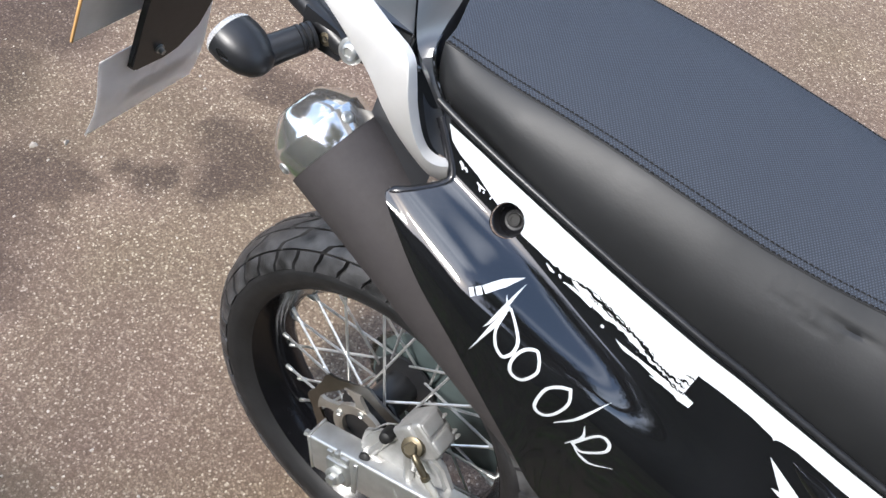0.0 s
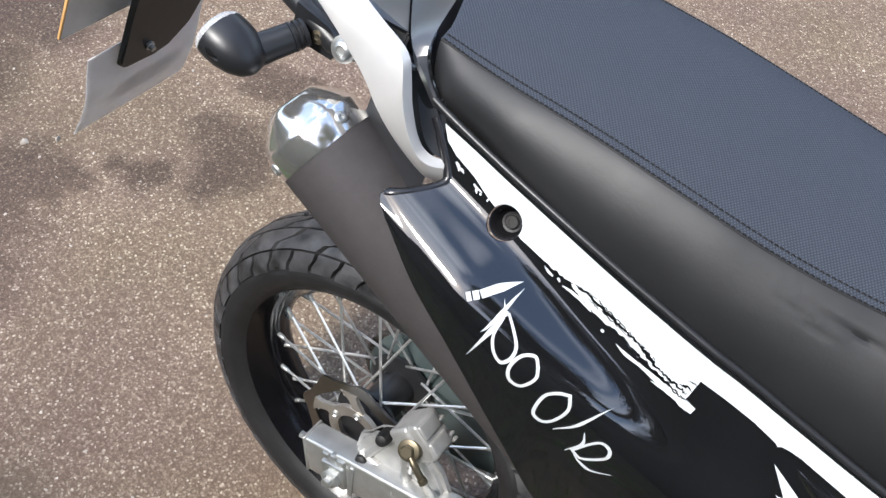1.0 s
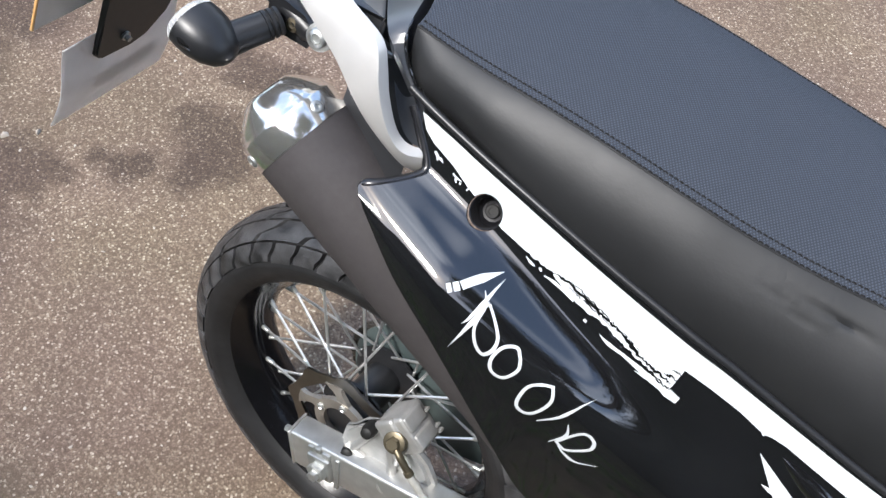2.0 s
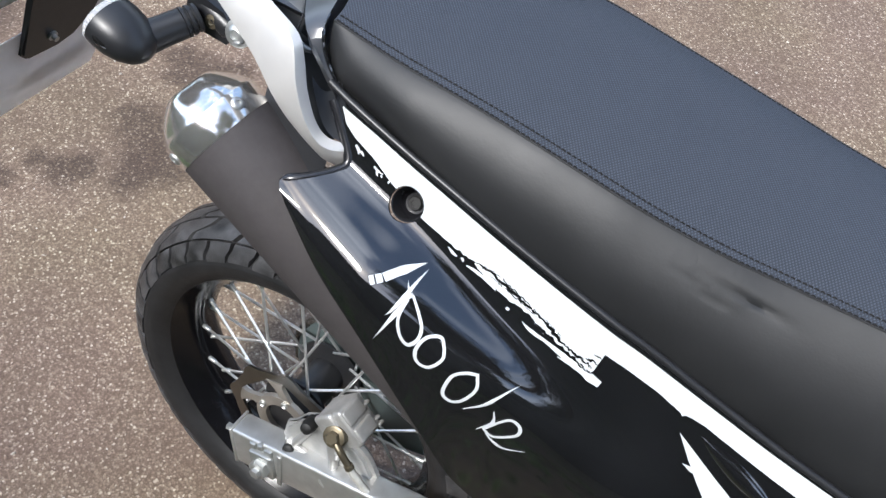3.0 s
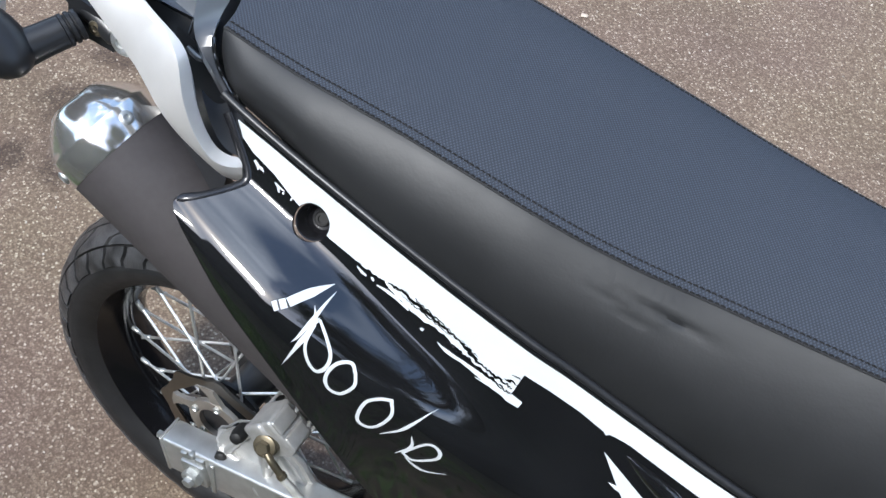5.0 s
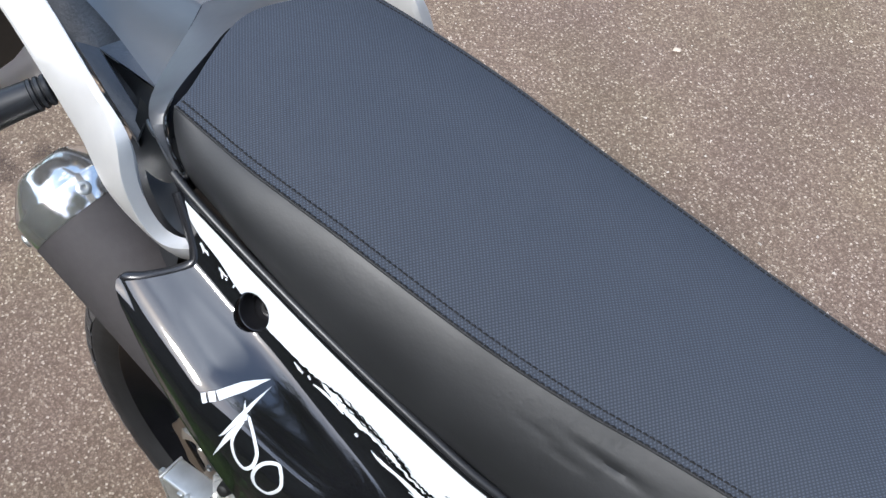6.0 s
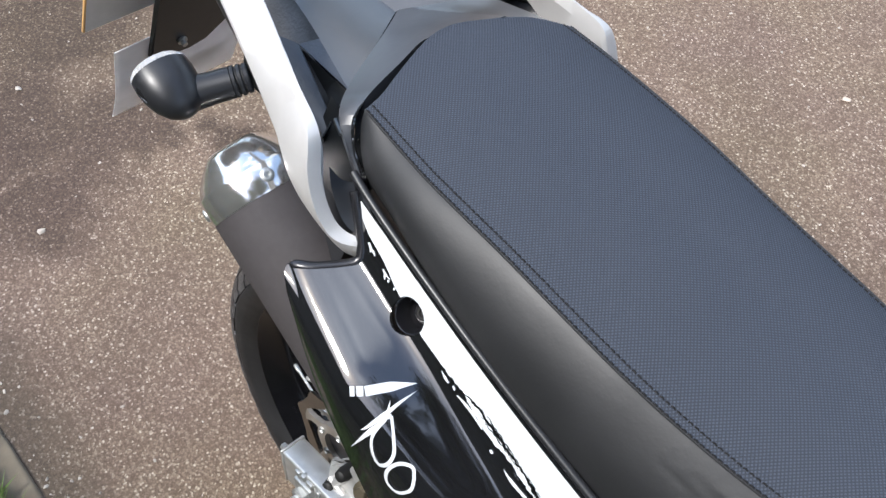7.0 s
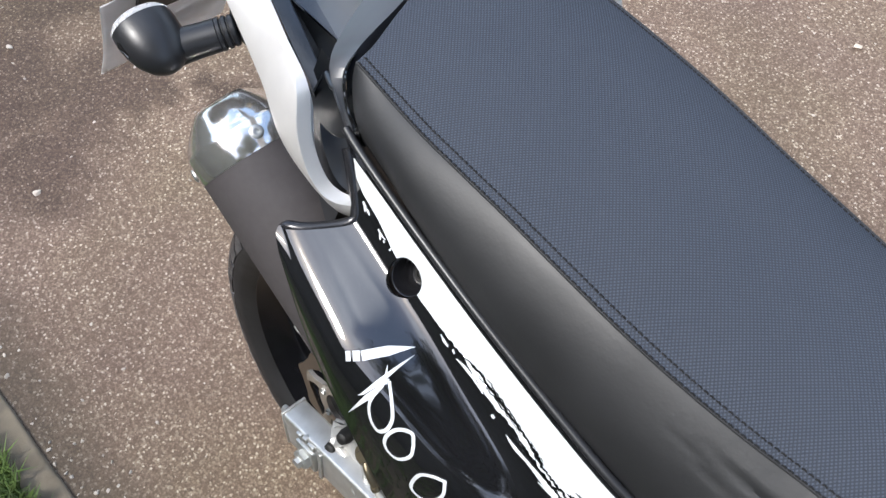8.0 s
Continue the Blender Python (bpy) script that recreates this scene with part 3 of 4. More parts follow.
part("rear_lip", tube([panel_at(spline(REAR, v / 12)[0], v / 12) + Vector((-0.0008, 0.001, -0.0040)) for v in range(2, 26)], [0.0050 * min(1, 0.25 + (25 - v) / 4) for v in range(2, 26)], 14), LIP, panel, "rounded rear lip")
# black trim bead along the top edge of the panel
bm = tube([(x, spline(TOP, x)[0] + 0.002, spline(TOP, x)[1] + 0.001) for x in [0.05 + 0.57 * i / 60 for i in range(61)]], 0.0036, 10)
part("trim_bead", bm, SATIN, panel, "black trim bead")
bm, _ = grid([[(x, y + d, z - e) for d, e in ((0.002, 0.0), (0.012, 0.008), (0.022, 0.02))] for x, (y, z) in [(0.05 + 0.57 * i / 60, spline(TOP, 0.05 + 0.57 * i / 60)) for i in range(61)]])
part("inner_flange", bm, DARK, panel)


def band(name, xa, xb, low, high, steps, mat=None, ragged=None):
    """White film on the panel between two lines given as (x, v)."""
    rows = []
    for i in range(steps + 1):
        x = xa + (xb - xa) * i / steps
        a = float(np.interp(x, [p[0] for p in low], [p[1] for p in low]))
        b = float(np.interp(x, [p[0] for p in high], [p[1] for p in high]))
        if ragged and ragged[0] < x < ragged[1]:
            a += ragged[2] * (noise.noise((x * 260, 1.5, 0)) + 0.6 * noise.noise((x * 700, 4.5, 0)))
        rows.append([on_panel(x, b + (a - b) * k / 24) for k in range(25)])
    bm, _ = grid(rows)
    # the film stops at the bolt hole
    inside = []
    for v in bm.verts:
        along = (v.co - HOLE).dot(HOLE_AXIS) * HOLE_AXIS
        out = v.co - HOLE - along
        if out.length < HOLE_R * 0.85:
            inside.append(v)
        elif out.length < HOLE_R + 0.0001:
            v.co = HOLE + along + out.normalized() * (HOLE_R + 0.0001)
    bmesh.ops.delete(bm, geom=inside, context="VERTS")
    return part(name, bm, mat or WHITE, panel, "white vinyl stripe")


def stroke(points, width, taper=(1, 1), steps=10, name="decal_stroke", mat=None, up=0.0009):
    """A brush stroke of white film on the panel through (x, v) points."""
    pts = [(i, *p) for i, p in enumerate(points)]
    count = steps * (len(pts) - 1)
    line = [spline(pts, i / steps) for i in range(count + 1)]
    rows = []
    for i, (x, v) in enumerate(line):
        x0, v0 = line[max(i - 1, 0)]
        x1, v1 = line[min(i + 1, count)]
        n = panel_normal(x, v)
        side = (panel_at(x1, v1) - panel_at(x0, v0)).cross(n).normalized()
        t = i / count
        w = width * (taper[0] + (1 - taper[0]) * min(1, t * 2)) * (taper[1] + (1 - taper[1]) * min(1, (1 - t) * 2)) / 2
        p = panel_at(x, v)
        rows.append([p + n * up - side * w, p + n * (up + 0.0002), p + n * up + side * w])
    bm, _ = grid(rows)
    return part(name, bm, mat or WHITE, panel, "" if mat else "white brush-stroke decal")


band("stripe", 0.069, 0.615,
     ((0.069, 0.22), (0.0762, 0.45), (0.088, 0.55), (0.11, 0.60), (0.13, 0.70), (0.17, 0.80), (0.195, 0.775), (0.2235, 0.70), (0.2295, 0.725), (0.245, 0.757), (0.258, 0.754), (0.272, 0.70), (0.296, 0.70), (0.314, 0.72), (0.329, 0.71), (0.342, 0.725), (0.351, 0.70), (0.3535, 0.44), (0.3723, 0.424), (0.406, 0.409), (0.428, 0.43), (0.4302, 0.455), (0.4324, 0.42), (0.4375, 0.400), (0.45, 0.376), (0.501, 0.382), (0.62, 0.38)),
     ((0.069, 0.19), (0.104, 0.15), (0.2, 0.15), (0.32, 0.14), (0.43, 0.11), (0.62, 0.06)), 420, ragged=(0.2, 0.352, 0.03))
band("stripe_wedge", 0.4357, 0.60, ((0.4357, 0.622), (0.4816, 1.134), (0.6, 2.2)), ((0.4357, 0.618), (0.4786, 0.787), (0.5022, 0.871), (0.6, 1.2)), 40)
stroke(((0.4496, 0.885), (0.4651, 0.875)), 0.0042, (0.05, 1), name="stripe_spike")


def vent_rib():
    """A lens-shaped raised rib in the front of the panel."""
    rows = []
    for i in range(25):
        s = i / 24
        x, v = 0.452 + 0.085 * s, 0.50 + 0.19 * s
        p, n = panel_at(x, v), panel_normal(x, v)
        side = (panel_at(x + 0.01, v + 0.02) - panel_at(x - 0.01, v - 0.02)).cross(n).normalized()
        w = 0.0085 * math.sin(math.pi * s) ** 0.8 + 0.0002
        rows.append([p + side * w * k + n * (0.0002 + 0.5 * w * (1 - k * k)) for k in (-1, -0.7, -0.3, 0, 0.3, 0.7, 1)])
    bm, _ = grid(rows)
    part("vent_rib", bm, GLOSS, panel, "gloss black moulded rib")


vent_rib()
# torn lower edge of the stripe: loose shreds of white, and black tears in it
for points, width, taper in (
        (((0.1985, 0.825), (0.204, 0.840), (0.2085, 0.835)), 0.0026, (0.2, 0.5)),
        (((0.2125, 0.795), (0.214, 0.80), (0.2155, 0.815)), 0.0024, (0.5, 0.5)),
        (((0.219, 0.825), (0.226, 0.79), (0.236, 0.765), (0.25, 0.765)), 0.0030, (0.3, 0.5)),
        (((0.2804, 0.824), (0.287, 0.835), (0.296, 0.825), (0.306, 0.80)), 0.0034, (0.1, 0.8)),
        (((0.296, 0.815), (0.3139, 0.795), (0.3289, 0.785), (0.3419, 0.775), (0.3534, 0.775), (0.3605, 0.768)), 0.0070, (0.25, 0.7)),
        (((0.340, 0.775), (0.350, 0.775), (0.3605, 0.768)), 0.0088, (0.4, 0.75)),
        (((0.319, 0.852), (0.328, 0.825), (0.335, 0.81)), 0.0022, (0.2, 0.6)),
        (((0.0905, 0.64), (0.094, 0.675), (0.0955, 0.74)), 0.0030, (0.7, 0.3)),
        (((0.0945, 0.69), (0.098, 0.675), (0.1008, 0.70)), 0.0026, (0.6, 0.3)),
        (((0.1125, 0.70), (0.1165, 0.715), (0.1225, 0.70)), 0.0022, (0.6, 0.3)),
        (((0.1165, 0.715), (0.117, 0.755), (0.1185, 0.79)), 0.0024, (0.9, 0.3)),
        (((0.121, 0.735), (0.1225, 0.755)), 0.0020, (0.6, 0.6)),
        (((0.129, 0.73), (0.1305, 0.725)), 0.0026, (0.8, 0.8)),
        (((0.264, 0.832), (0.2653, 0.838), (0.267, 0.834)), 0.0026, (0.8, 0.8))):
    stroke(points, width, taper, name="torn_edge")
rng = random.Random(21)


def tear(points, width, rough, steps=9):
    """A black tear with an uneven course."""
    pts = [(i, *p) for i, p in enumerate(points)]
    line = [spline(pts, i / steps) for i in range(steps * (len(pts) - 1) + 1)]
    line = [(x + rng.uniform(-0.0008, 0.0008), v + rng.uniform(-rough, rough)) for x, v in line]
    stroke(line, width, (0.2, 0.15), 3, "tear", GLOSS, 0.0013)


tear(((0.2229, 0.69), (0.232, 0.655), (0.2401, 0.624), (0.2627, 0.612), (0.2842, 0.606), (0.3031, 0.612), (0.315, 0.625)), 0.0028, 0.016)
tear(((0.238, 0.60), (0.25, 0.575), (0.268, 0.58), (0.29, 0.592), (0.306, 0.60)), 0.0012, 0.014)
tear(((0.2401, 0.655), (0.256, 0.655), (0.272, 0.635), (0.292, 0.625)), 0.0012, 0.018)
tear(((0.298, 0.615), (0.305, 0.63), (0.3135, 0.66), (0.322, 0.665)), 0.0036, 0.02)
tear(((0.288, 0.725), (0.300, 0.735), (0.314, 0.742), (0.33, 0.732), (0.345, 0.732), (0.354, 0.71)), 0.0020, 0.014)
tear(((0.318, 0.67), (0.329, 0.675), (0.340, 0.66), (0.349, 0.665)), 0.0024, 0.02)
tear(((0.3405, 0.62), (0.346, 0.60), (0.3535, 0.585)), 0.0018, 0.02)
tear(((0.345, 0.53), (0.3495, 0.51), (0.3545, 0.505)), 0.0014, 0.012)
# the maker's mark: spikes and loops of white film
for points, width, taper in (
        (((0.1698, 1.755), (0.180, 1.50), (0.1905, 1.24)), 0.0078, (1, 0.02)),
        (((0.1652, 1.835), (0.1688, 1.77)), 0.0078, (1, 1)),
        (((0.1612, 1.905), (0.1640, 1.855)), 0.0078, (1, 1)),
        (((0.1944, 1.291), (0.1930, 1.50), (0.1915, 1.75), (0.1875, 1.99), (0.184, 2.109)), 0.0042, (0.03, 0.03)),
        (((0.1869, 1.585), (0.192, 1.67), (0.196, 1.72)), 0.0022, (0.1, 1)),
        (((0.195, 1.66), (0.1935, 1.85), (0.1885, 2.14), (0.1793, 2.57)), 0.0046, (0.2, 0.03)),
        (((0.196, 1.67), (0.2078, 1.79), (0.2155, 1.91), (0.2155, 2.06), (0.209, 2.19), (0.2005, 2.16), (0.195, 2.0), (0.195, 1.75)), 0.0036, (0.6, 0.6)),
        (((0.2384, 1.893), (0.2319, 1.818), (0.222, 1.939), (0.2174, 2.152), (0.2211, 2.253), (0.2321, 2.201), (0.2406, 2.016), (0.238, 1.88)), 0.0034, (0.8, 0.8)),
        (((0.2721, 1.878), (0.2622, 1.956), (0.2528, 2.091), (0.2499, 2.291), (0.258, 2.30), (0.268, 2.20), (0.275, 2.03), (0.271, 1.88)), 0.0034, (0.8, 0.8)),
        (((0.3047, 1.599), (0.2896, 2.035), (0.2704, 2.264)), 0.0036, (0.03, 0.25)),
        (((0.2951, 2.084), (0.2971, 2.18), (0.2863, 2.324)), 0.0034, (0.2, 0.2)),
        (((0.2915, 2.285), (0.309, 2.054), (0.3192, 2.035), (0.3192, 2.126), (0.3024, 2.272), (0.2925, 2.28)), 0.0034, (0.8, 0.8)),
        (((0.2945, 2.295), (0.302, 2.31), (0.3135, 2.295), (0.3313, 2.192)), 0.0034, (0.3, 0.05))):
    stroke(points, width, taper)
# left side panel, the same sheet mirrored and plain
rows = [[lifted(Vector((0.05 + 0.57 * i / 40, -p.y * 0.97, p.z))) for p in [panel_at(0.05 + 0.57 * i / 40, v / 5) for v in range(16)]] for i in range(41)]
bm, _ = grid(rows)
part("left_side_panel", bm, GLOSS, bike)

# ---- tail: seat surround, cowl, flanks and grab handles ----
def tail():
    rows = []
    outer = ((0, 0.0480, -0.1235, 0.9035), (0.08, 0.0365, -0.1230, 0.9160), (0.14, 0.0270, -0.1220, 0.9270), (0.19, 0.0160, -0.1185, 0.9340), (0.36, -0.004, -0.0955, 0.938), (0.75, -0.066, 0.0, 0.921), (1, -0.092, 0.038, 0.914))
    inner = ((0, 0.0505, -0.1215, 0.9035), (0.08, 0.0392, -0.1202, 0.9165), (0.14, 0.0305, -0.1165, 0.9285), (0.20, 0.0262, -0.1115, 0.9400), (0.36, 0.0225, -0.093, 0.953), (0.55, 0.0130, -0.055, 0.960), (0.75, 0.0010, -0.018, 0.961), (1, 0.0065, 0.012, 0.960))
    for i in range(36):
        s = 1 - abs(1 - i / 24)
        a, b = spline(outer, s), spline(inner, s)
        flip = (lambda p: (p[0], (0.076 - 0.05 * min(1, (1 - s) * 1.5)) - p[1], p[2] + 0.016 * min(1, (1 - s) * 2))) if i > 24 else (lambda p: p)
        a, b = Vector(flip(a)), Vector(flip(b))
        b.x += 0.11 * max(0, i - 24) / 24 + 0.010 * min(1, max(0, i - 24) / 3)
        b.z -= 0.016 * max(0, i - 24) / 24
        rows.append([a + Vector((0.004, 0, -0.012)), a, a * 0.55 + b * 0.45 + Vector((0, 0, 0.0006)), b, b + Vector((0.006, 0, -0.02))])
    bm, _ = grid(rows)
    cowl = part("tail_cowl", bm, COWL, bike, "dark grey tail cowl round the seat", smooth=16)
    edge = [Vector(spline(inner, i / 30 * 0.3)) + Vector((0.0008, 0.0008, 0.0006)) for i in range(31)]
    part("piping", tube(edge, [0.0007 + 0.0010 * min(1, (30 - i) / 12) for i in range(31)], 8), GLOSS, cowl, "gloss black edge piping")
    part("clip_tab", block((0.004, 0.006, 0.012), pose(0.0535, -0.1225, 0.900, 0, 35, 10), 0.0012, 2), GLOSS, cowl)
    # centre of the tail, behind the V of the surround
    ridge = ((0, -0.0125, -0.0845, 0.9265), (0.35, -0.13, -0.052, 0.931), (1, -0.34, -0.03, 0.952))
    mid = ((0, -0.0925, 0.036, 0.9125), (0.35, -0.16, 0.02, 0.926), (1, -0.34, 0.012, 0.956))
    low = ((0, 0.012, -0.110, 0.900), (0.35, -0.12, -0.084, 0.900), (1, -0.34, -0.055, 0.925))
    foot = ((0, 0.02, -0.106, 0.889), (0.35, -0.10, -0.082, 0.890), (1, -0.34, -0.05, 0.895))
    for way in (1, -1):
        def at(curve, s):
            x, y, z = spline(curve, s)
            return Vector((x, y, z)) if way > 0 else Vector((x, 2 * spline(mid, s)[1] - y, z + (0 if curve is mid else 0.012)))
        rows = [[at(mid, i / 20), at(mid, i / 20).lerp(at(ridge, i / 20), 0.5) + Vector((0, 0, 0.001)), at(ridge, i / 20)] for i in range(21)]
        bm, _ = grid(rows)
        part("tail_top", bm, COWL, cowl)
        since = 0.2 if way > 0 else 0.0
        rows = []
        for i in range(21):
            u = since + (1 - since) * i / 20
            rows.append([at(ridge, u) + Vector((0, 0, -0.0005)), at(ridge, u).lerp(at(low, u), 0.5) + Vector((0, way * 0.004, 0)), at(low, u), at(foot, u)])
        bm, _ = grid(rows)
        part("tail_flank", bm, SCUFF, cowl, "scuffed black tail flank")
    # on the right the flank forks: a folded upper strip, a dark sheet for the shaded gap and a lower strip that meet in
    # a V
    tip, notch, back = Vector((-0.007, -0.1139, 0.8932)), Vector((-0.0140, -0.100, 0.901)), Vector((-0.083, -0.084, 0.929))
    head = Vector(ridge[0][1:])
    rows = []
    for i in range(13):
        a, b = Vector(spline(ridge, 0.2 * i / 12)), head.lerp(back, i / 12)
        sag = Vector((0, 0.002, -0.0022)) * math.sin(math.pi * i / 12)
        rows.append([a, a.lerp(b, 0.5) + sag * 0.6, b + sag, b + sag + Vector((0.001, 0.003, -0.005))])
    bm, _ = grid(rows)
    part("flank_fold", bm, SCUFF, cowl)
    rows = []
    for i in range(13):
        a, b = notch.lerp(back, i / 12), tip.lerp(Vector((-0.0953, -0.0965, 0.935)), i / 12)
        rows.append([a + Vector((0.002, 0.002, -0.006)), a, a.lerp(b, 0.5) + Vector((0, -0.0008, 0.001)), b, b + Vector((0, 0.001, -0.008))])
    bm, _ = grid(rows)
    part("flank_strip", bm, SCUFF, cowl)
    # near-black sheet that stands in for the shade of the open gap
    drop = Vector((0.001, 0.003, -0.006))
    bm, _ = grid([[head.lerp(back, i / 6) + drop, head.lerp(tip, 0.5).lerp(back, i / 6) + drop * (1 + math.sin(math.pi * i / 6)), tip.lerp(back, i / 6) + drop] for i in range(7)])
    part("flank_shade", bm, DARK, cowl, "dark sheet for the shaded gap")
    part("flank_edge", tube([head.lerp(tip, i / 8) + Vector((0, -0.0005, 0.0005)) for i in range(9)], 0.0011, 8), LIP, cowl)
    part("flank_tab", tube([(-0.002, -0.106, 0.914), (0.004, -0.1085, 0.9135), (0.014, -0.113, 0.915), (0.020, -0.115, 0.917)], [0.002, 0.0028, 0.0028, 0.002], 8), COWL, cowl)
    # closed underside and rear end
    rows = [[at(foot, i / 20), Vector((at(foot, i / 20).x, 0.012, at(foot, i / 20).z - 0.01)), Vector((spline(foot, i / 20)[0], spline(foot, i / 20)[1], spline(foot, i / 20)[2]))] for i in range(21)]
    bm, _ = grid(rows)
    part("undertray", bm, DARK, cowl, "black undertray")
    # rear subframe web seen between handle and trim
    rows = [[(0.058, -0.122, 0.906), (0.072, -0.126, 0.885), (0.09, -0.137, 0.862)], [(0.03, -0.108, 0.90), (0.045, -0.118, 0.878), (0.075, -0.135, 0.858)], [(0.0, -0.095, 0.90), (0.02, -0.10, 0.888), (0.05, -0.122, 0.866)]]
    bm, _ = grid(rows)
    bmesh.ops.subdivide_edges(bm, edges=bm.edges[:], cuts=3, use_grid_fill=True, smooth=0.6)
    part("side_web", bm, COWL, cowl)
    rows = [[(x, -0.097 - 0.20 * (x + 0.02) - 0.012 * k, 0.922 - 0.16 * (x + 0.02) - 0.030 * k) for k in range(5)] for x in [-0.02 + 0.012 * i for i in range(8)]]
    bm, _ = grid(rows)
    part("inner_cover", bm, SATIN, cowl, "black inner tail cover")


tail()
OUT = ((0.0, -0.30, -0.105, 1.035), (0.2, -0.13, -0.137, 0.981), (0.3, -0.07, -0.150, 0.960), (0.42, -0.013, -0.160, 0.926), (0.5, 0.004, -0.165, 0.915), (0.58, 0.019, -0.168, 0.900), (0.68, 0.036, -0.165, 0.880), (0.82, 0.062, -0.155, 0.853), (0.92, 0.075, -0.151, 0.850), (1.0, 0.087, -0.142, 0.850))
INN = ((0.0, -0.26, -0.086, 1.048), (0.2, -0.09, -0.120, 0.994), (0.3, -0.034, -0.134, 0.974), (0.38, -0.002, -0.143, 0.964), (0.42, 0.0135, -0.1465, 0.9595), (0.45, 0.025, -0.149, 0.9555), (0.475, 0.0325, -0.1505, 0.949), (0.50, 0.036, -0.1515, 0.941), (0.60, 0.046, -0.157, 0.914), (0.74, 0.057, -0.154, 0.882), (0.86, 0.069, -0.149, 0.869), (1.0, 0.089, -0.138, 0.866))
CREASE = ((0.0, -0.262, -0.088, 1.048), (0.2, -0.092, -0.122, 0.994), (0.3, -0.036, -0.136, 0.974), (0.38, -0.005, -0.146, 0.963), (0.42, 0.0105, -0.150, 0.959), (0.445, 0.0215, -0.155, 0.9555), (0.475, 0.032, -0.1605, 0.948), (0.58, 0.0425, -0.168, 0.921), (0.70, 0.053, -0.168, 0.893), (0.80, 0.064, -0.164, 0.873), (0.9, 0.075, -0.157, 0.865), (1.0, 0.086, -0.143, 0.861))
for way in (1, -1):
    rows = []
    for i in range(81):
        o, n, c = (Vector(spline(k, i / 80)) for k in (OUT, INN, CREASE))
        up = Vector((0.0002, -0.0012, 0.0012))
        ring = [o + Vector((0.001, 0.003, -0.005)), o, o.lerp(c, 0.08) + up * 0.8, o.lerp(c, 0.5) + up * 1.3, o.lerp(c, 0.95) + up * 0.5, c, c.lerp(n, 0.5) + up * 0.3, n, n + Vector((0.001, 0.002, -0.011)), o + Vector((0.006, 0.014, -0.014))]
        rows.append([p if way > 0 else lifted((p.x + 0.042, -p.y - 0.016, p.z - 0.016)) for p in ring])
    part("grab_handle", capped(rows), SILVER, bike, "silver-painted passenger grab handle", smooth=22)
# pocket between the handle's foot and the panel
rows = []
for i in range(17):
    s = 0.56 + 0.42 * i / 16
    a = Vector(spline(INN, s)) + Vector((0.002, 0.007, -0.004))
    b = Vector((0.054, -0.121, 0.901)).lerp(Vector((0.088, -0.133, 0.868)), i / 16)
    rows.append([a.lerp(b, k / 8) + Vector((0, 0, -0.010 * math.sin(math.pi * k / 8) * (1 - 0.8 * i / 16))) for k in range(9)])
bm, _ = grid(rows)
part("handle_pocket", bm, POCKET, bike, "dark grey moulded handle pocket")

# ---- silencer ----
S_WAY = Vector((1, 0.039, -0.635)).normalized()
S_AT = Vector((0.05, -0.149, 0.761))
S_END = S_AT - S_WAY * 0.106
bm = turned([(0, 0.047), (0, 0.0498), (0.002, 0.0502), (0.2, 0.0502), (0.44, 0.050), (0.47, 0.046), (0.52, 0.02)], S_END, S_WAY, 64)
silencer = part("silencer", bm, MATT, bike, "matt black round silencer with polished end cap")


def end_cap():
    """Polished cap: a plain collar that breaks into four scooped facets round the outlet."""
    a, b = frame_along(S_WAY)
    rows = []
    prof = [(0.003, 0.0506, 0), (0.0005, 0.0512, 0), (-0.0205, 0.0512, 0), (-0.0222, 0.0506, 0.02), (-0.0236, 0.0496, 0.15), (-0.027, 0.0485, 0.45), (-0.0315, 0.0465, 0.75), (-0.0365, 0.0432, 1.0), (-0.0415, 0.0388, 1.0), (-0.046, 0.0340, 0.9), (-0.0492, 0.0298, 0.7), (-0.0510, 0.0266, 0.4), (-0.0515, 0.0244, 0.2), (-0.050, 0.0225, 0.0), (-0.03, 0.021, 0)]
    for d, r, k in prof:
        row = []
        for i in range(96):
            t = 2 * math.pi * i / 96
            scoop = 1 - 0.115 * k * (0.5 - 0.5 * math.cos(4 * (t + 0.5))) ** 0.8 + 0.05 * min(1, k * 1.5) * noise.noise((1.9 * math.cos(t), 1.9 * math.sin(t), 4 + d * 30))
            row.append(S_END + S_WAY * (d + 0.002 * k * math.cos(4 * (t + 0.5))) + r * scoop * (math.cos(t) * a + math.sin(t) * b))
        rows.append(row)
    return capped(rows)


cap = part("end_cap", end_cap(), CHROME, silencer, "polished steel end cap", smooth=50)
for p in (Vector((-0.028, -0.160, 0.862)), Vector((-0.056, -0.198, 0.806))):
    mid = S_END - S_WAY * 0.010
    n = (p - mid) - (p - mid).dot(S_WAY) * S_WAY
    n.normalize()
    foot = mid + n * 0.0508
    part("rivet", turned([(0, 0.0062), (0.0012, 0.0060), (0.0022, 0.0048), (0.0026, 0.0036), (0.0024, 0.0022), (0.0008, 0.0020), (0.0008, 0.0003)], foot, n, 24), ZINC, cap)
bm = turned([(-0.045, 0.0205), (-0.02, 0.0205)], S_END, S_WAY, 32)
part("outlet", bm, DARK, cap, "dark outlet")

